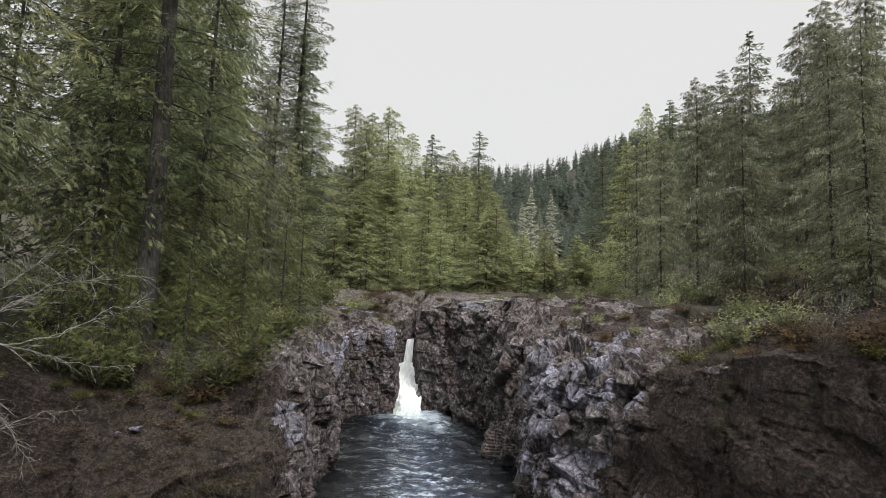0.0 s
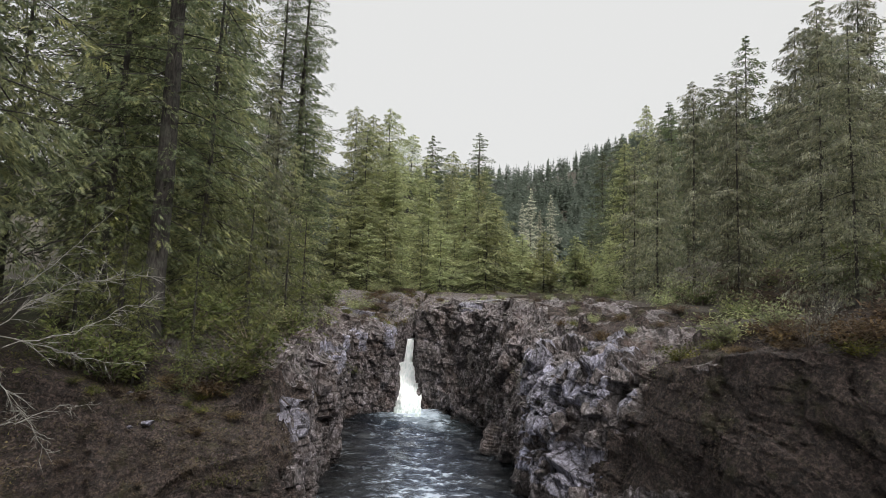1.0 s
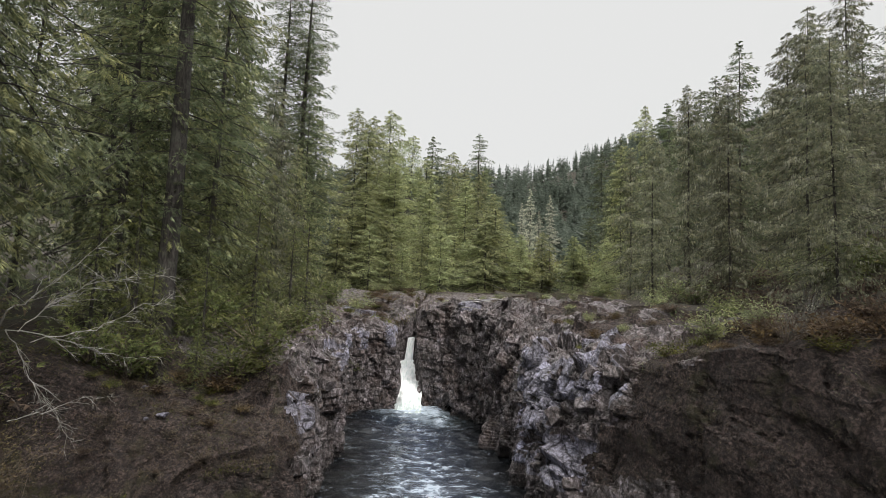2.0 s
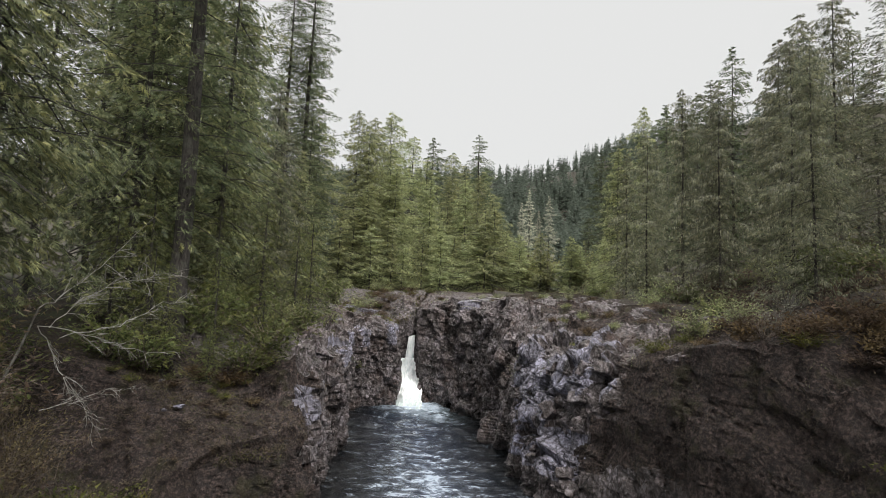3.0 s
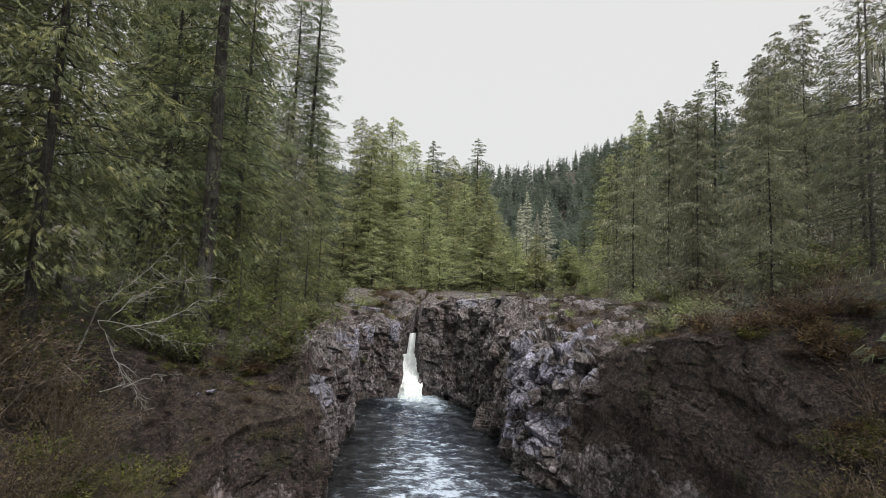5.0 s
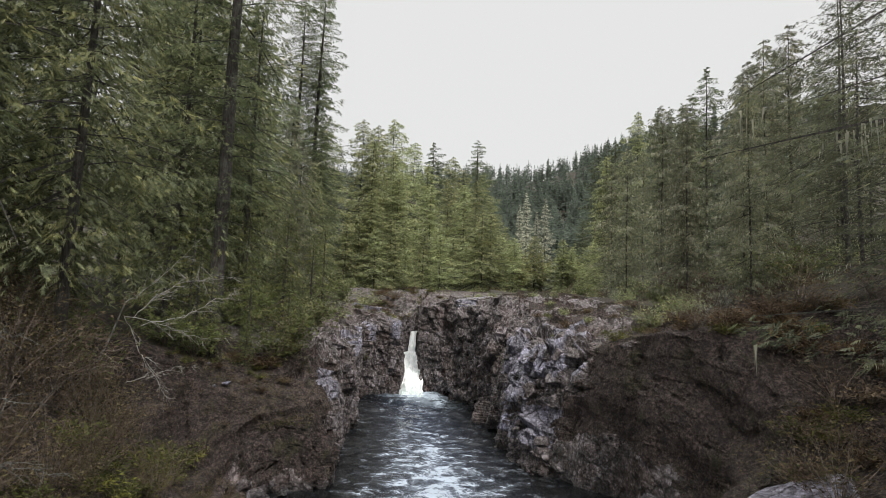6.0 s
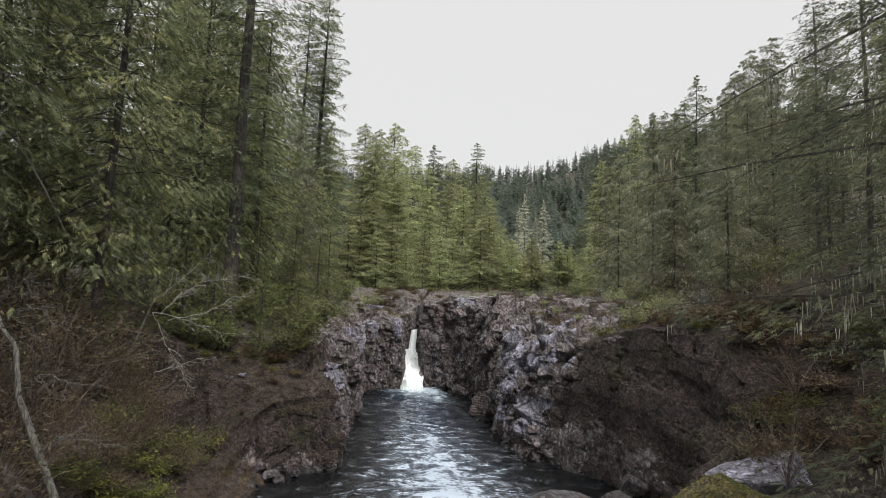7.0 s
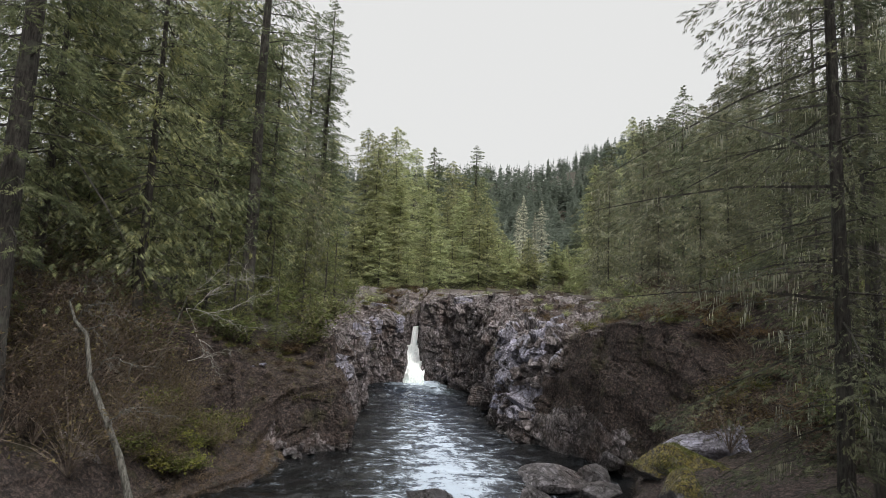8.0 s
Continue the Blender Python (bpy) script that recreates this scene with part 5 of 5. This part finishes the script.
MODELS["grass_clump"] = shrub("withered_grass", BLUFF, 613, 0.9, 0.7, 170, 0.15, 10, girth=0.5)
MODELS["pale_bush"] = shrub("lichen_shrub", LICHEN, 606, 0.6, 1.2, 160, 0.06, 30, GREY_BARK)

GR = np.array


def grow(kind, x, y, k, label, group, turn=0.0, flat=1.0):
    src = MODELS[kind]
    z = surface(x, y) - 0.06
    plant(kind, x, y, z + src["tall"] * k, label, "shrub", group, turn, flat, base=z)


UNDER = "undergrowth on the banks"
grow("green_bush", 7.7, 18.6, 0.95, "green bush on the rim of the cliff", UNDER, 0, 1.3)
grow("green_bush", 8.9, 18.0, 0.8, "green bush on the rim of the cliff", UNDER, 90, 1.3)
grow("yellow_bush", 6.3, 18.2, 0.9, "low yellow-green shrub on the cliff edge", UNDER, 0, 1.1)
grow("yellow_bush", 7.1, 18.0, 0.6, "low yellow-green shrub on the cliff edge", UNDER, 120)
grow("yellow_bush", -7.0, 19.6, 1.0, "yellow-green shrub at the top of the bank", UNDER, 40)
grow("yellow_bush", -8.6, 12.4, 1.6, "yellow-green ferns down the river bank", UNDER, 10, 0.9)
grow("yellow_bush", -8.2, 13.6, 1.2, "yellow-green ferns down the river bank", UNDER, 100)
grow("yellow_bush", -9.2, 9.6, 1.3, "yellow-green ferns down the river bank", UNDER, 200)
MODELS["orange_fern"] = shrub("dead_fern", ORANGE, 608, 0.9, 0.6, 560, 0.125)
for k, (x, y) in enumerate([(9.4, 15.2), (10.3, 14.4), (9.0, 14.5), (11.2, 15.4), (10.8, 13.2), (8.6, 16.8), (-7.6, 18.4)]):
    grow("orange_fern", x, y, 0.9 + 0.1 * (k % 3), "orange-brown dead fern on the cliff edge", UNDER, 60 * k, 1.2)
grow("yellow_bush", 9.6, 11.2, 1.3, "yellow-green fern on the shaded slope", UNDER, 20)
grow("yellow_bush", 8.6, 9.6, 1.0, "yellow-green fern on the shaded slope", UNDER, 140)
for k, (x, y) in enumerate([(9.2, 16.2), (10.0, 17.3), (8.6, 15.6)]):
    grow("pale_bush", x, y, 1.0 + 0.3 * (k == 1), "small dead shrub crusted with pale lichen", UNDER, 70 * k)


def scatter(seed, kinds, count, xr, yr, size, label, avoid=None):
    r = np.random.RandomState(seed)
    made = 0
    while made < count:
        x, y = r.uniform(*xr), r.uniform(*yr)
        if avoid and not avoid(x, y):
            continue
        grow(kinds[made % len(kinds)], x, y, r.uniform(*size), label, UNDER, r.uniform(0, 360), r.uniform(0.9, 1.4))
        made += 1


scatter(701, ("cedar_bush", "green_bush"), 16, (-14, -8), (17, 44), (0.9, 1.7), "leafy green bush under the bank trees", lambda x, y: x < left_rim(y) - 1.8 and not (x > -12 and y < 18.5))
MODELS["sapling"] = shrub("sapling", SPRING, 607, 1.2, 4.2, 2000, 0.15, 30)
for k, (x, y, h) in enumerate([(3.0, 58.0, 1.0), (5.5, 57.0, 0.9), (8.0, 60.0, 1.3), (10.5, 58.0, 1.0), (6.5, 63.0, 1.4), (12.5, 62.0, 1.3)]):
    grow("sapling", x, y, h, "light yellow-green sapling at the foot of the wood", "saplings below the wood", 47 * k, 1.2)
young = np.random.RandomState(709)
for k, x in enumerate(np.linspace(-13.5, 13.5, 26)):
    y = 53.0 + 6.0 * young.rand() + (2.5 if x > 3 else 0.0)
    plant("young_hemlock", x + young.normal(0, 0.4), y, float(height(x, y)) + young.uniform(4.5, 9.5) * (0.7 if x > 4 else 1.0), "young light green hemlock at the front of the wood", "tree", "wood above the waterfall", 73 * k, 1.35)
for k, (x, y) in enumerate([(-7.3, 18.9), (-9.8, 17.0), (-6.9, 19.9), (-10.9, 16.8), (-11.9, 13.3), (-12.2, 12.4), (-7.2, 24.8)]):
    grow("cedar_bush", x, y, 1.1 + 0.15 * (k % 3), "drooping yellow-green cedar bough over the bank", UNDER, 80 * k, 1.2)
scatter(702, ("green_bush", "orange_fern", "yellow_bush"), 22, (-12, 14), (49, 54), (0.5, 1.0), "low light green bush below the wood")
scatter(703, ("green_bush", "rust_bush", "bare_bush", "cedar_bush", "rust_bush"), 40, (8, 18), (18, 46), (0.6, 1.15), "mixed bush along the forest edge", lambda x, y: x > right_rim(y) + 4.2)
scatter(704, ("thicket", "thicket_b", "thicket", "thicket_b"), 70, (-16, -8.4), (4, 15), (0.9, 1.5), "tangled brown brush on the river bank", lambda x, y: x < left_rim(y) - 0.2 and not (x > -12.8 and 12.0 < y < 17.5))
scatter(709, ("thicket", "thicket_b", "thicket", "thicket_b"), 64, (-11.8, -7.3), (5.5, 11.9), (0.4, 0.85), "low tangled brown brush on the river bank", lambda x, y: x < left_rim(y) + 0.1)
for k, (x, y) in enumerate([(-7.9, 9.8), (-8.3, 9.2), (-7.7, 10.6), (-8.6, 10.2), (-8.2, 11.5), (-8.4, 12.2), (-7.9, 12.0), (-7.9, 7.8), (-8.3, 7.5), (-7.7, 8.4), (-7.5, 9.1), (-8.7, 7.2)]):
    grow("yellow_bush", x, y, 0.9 + 0.2 * (k % 2), "yellow-green ferns down the river bank", UNDER, 50 * k, 1.1)
scatter(710, ("green_bush", "rust_bush", "yellow_bush", "orange_fern", "pale_bush"), 60, (-4, 12), (22, 50), (0.22, 0.5), "low bush on the rock ledge", lambda x, y: right_rim(y) + 0.9 < x < right_rim(y) + 5.0)
scatter(711, ("orange_fern", "yellow_bush", "rust_bush"), 46, (-12, -4), (40, 54), (0.35, 0.8), "low moss and dead fern above the fall", lambda x, y: left_rim(y) - 6.5 < x < left_rim(y) - 0.6)
scatter(712, ("orange_fern", "rust_bush", "thicket_b", "orange_fern", "yellow_bush"), 40, (7.5, 12.5), (7, 15), (0.5, 1.0), "orange-brown dead fern and brush on the shaded slope", lambda x, y: x > right_rim(y) + 0.5)
scatter(713, ("grass_clump", "orange_fern", "grass_clump", "yellow_bush"), 30, (-10.5, -6.2), (15.6, 19.0), (0.25, 0.55), "small brown fern under the cedar boughs", lambda x, y: x < left_rim(y) - 0.7)
scatter(714, ("grass_clump", "grass_clump", "grass_clump", "rust_bush", "grass_clump"), 60, (-10.5, -4.8), (12.6, 17.5), (0.16, 0.36), "small clump of withered grass on the bluff", lambda x, y: x < left_rim(y) - 0.3)
scatter(715, ("grass_clump", "grass_clump", "orange_fern"), 40, (7.0, 11.5), (13.6, 18.0), (0.2, 0.45), "small clump of withered fern on the bluff", lambda x, y: x > right_rim(y) + 0.2)
stones = np.random.RandomState(716)
for k in range(3):
    x, y = stones.uniform(-9.5, -5.0), stones.uniform(14.8, 18.0)
    if x < left_rim(y) - 0.4:
        w = stones.uniform(0.10, 0.2)
        boulder((x, y, surface(x, y) + 0.02), (w, w * 0.9, w * 0.6), 430 + k % 5, SLAB, "small pale stone lying on the mossy bank", (0, 0, 40 * k))
scatter(708, ("green_bush", "bare_bush", "rust_bush", "cedar_bush"), 26, (11.5, 19), (21, 36), (0.9, 1.7), "mixed bush along the forest edge")
scatter(706, ("bare_bush", "thicket", "bare_bush", "thicket_b"), 44, (-16, -9.2), (4, 12), (1.0, 1.8), "tall tangled brown brush on the river bank")
scatter(705, ("thicket_b", "cedar_bush", "thicket", "rust_bush"), 48, (8, 17), (1, 16), (0.8, 1.5), "tangled brown brush on the river bank", lambda x, y: x > right_rim(y) + 0.8)


# ---- moss, dead fern and litter that clothe the near banks ----
def tufts(name, seed, V, N, pick, count, leaf, label, mat, flat=0.5):
    r = np.random.RandomState(seed)
    ok = np.argwhere(pick)
    at = ok[r.randint(len(ok), size=count)]
    p, n = V[at[:, 0], at[:, 1]], N[at[:, 0], at[:, 1]]
    p = p + r.normal(0, 0.06, p.shape)
    d = n * flat + r.normal(0, 0.7, p.shape) + GR([0, 0, -0.25])
    me = leaf_mesh(name, leaves(p + n * 0.02, d, n + r.normal(0, 0.5, p.shape), leaf * r.uniform(0.4, 1.4, count), leaf * r.uniform(0.07, 0.2, count)))
    tagged(part(name, me, mat), label, "ground cover", kind="stuff")


rr = np.linspace(0, 130, RV.shape[0])[:, None]
patch_r = smooth_noise(RV * 0.8, 50)
patch_l = smooth_noise(LV * 0.8, 51)
ry, ly = RV[..., 1], LV[..., 1]
tufts("dead_moss_mat", 801, RV, RN, (ry > 8) & (ry < 18.6 + patch_r) & (rr > 12), 30000, 0.09, "brown dead moss and fern hanging on the cliff", BLUFF)
tufts("dead_fern_mat", 802, LV, LN, (ly > 3) & (ly < 18 + patch_l) & ((rr > 78) | (ly < 13.8)) & (LV[..., 0] > -17), 26000, 0.11, "brown dead fern and litter on the bank", RUST)
tufts("bluff_moss_mat", 808, LV, LN, (ly > 11.6) & (ly < 17.5 + patch_l) & (rr > 74) & (rr < 118), 34000, 0.10, "reddish-brown moss and grass matted on the bluff", BLUFF)
tufts("rim_litter", 803, RV, RN, (ry > 17) & (ry < 52) & (rr > 78) & (patch_r > 0.0), 7000, 0.12, "brown litter on the rock ledge", RUST)
tufts("rim_moss", 804, LV, LN, (ly > 17) & (ly < 55) & (rr > 74) & (patch_l > 0.1), 6000, 0.10, "yellowish moss on the rock ledge", YELLOW)
tufts("bank_moss", 805, RV, RN, (ry > 9) & (ry < 48) & (rr > 60) & (patch_r < -0.35), 3500, 0.09, "patchy green moss on the cliff", CEDAR)
tufts("far_moss", 807, LV, LN, (ly > 40) & (ly < 57) & (rr > 72) & (patch_l > -0.2), 5000, 0.22, "yellowish moss over the bank above the fall", YELLOW)
tufts("dome_moss", 809, LV, LN, (ly > 42) & (ly < 56) & (rr > 74) & (patch_l < 0.1), 7000, 0.2, "orange-brown dead moss over the rock above the fall", ORANGE)
tufts("slope_moss", 810, LV, LN, (ly > 12) & (ly < 19.5) & (rr > 70) & (patch_l > 0.15), 9000, 0.09, "yellow-green moss in patches on the bluff", YELLOW)
tufts("bank_litter", 806, LV, LN, (ly > 16) & (ly < 55) & (rr > 70) & (patch_l < 0.2), 7000, 0.12, "brown litter on the rock ledge", RUST)

# ---- single blocks of the rock faces ----
wall_blocks(CLIFF_R, RV, RN, 901, 110, (19, 40), (6, 96))
wall_blocks(CLIFF_L, LV, LN, 902, 90, (16, 40), (6, 96))
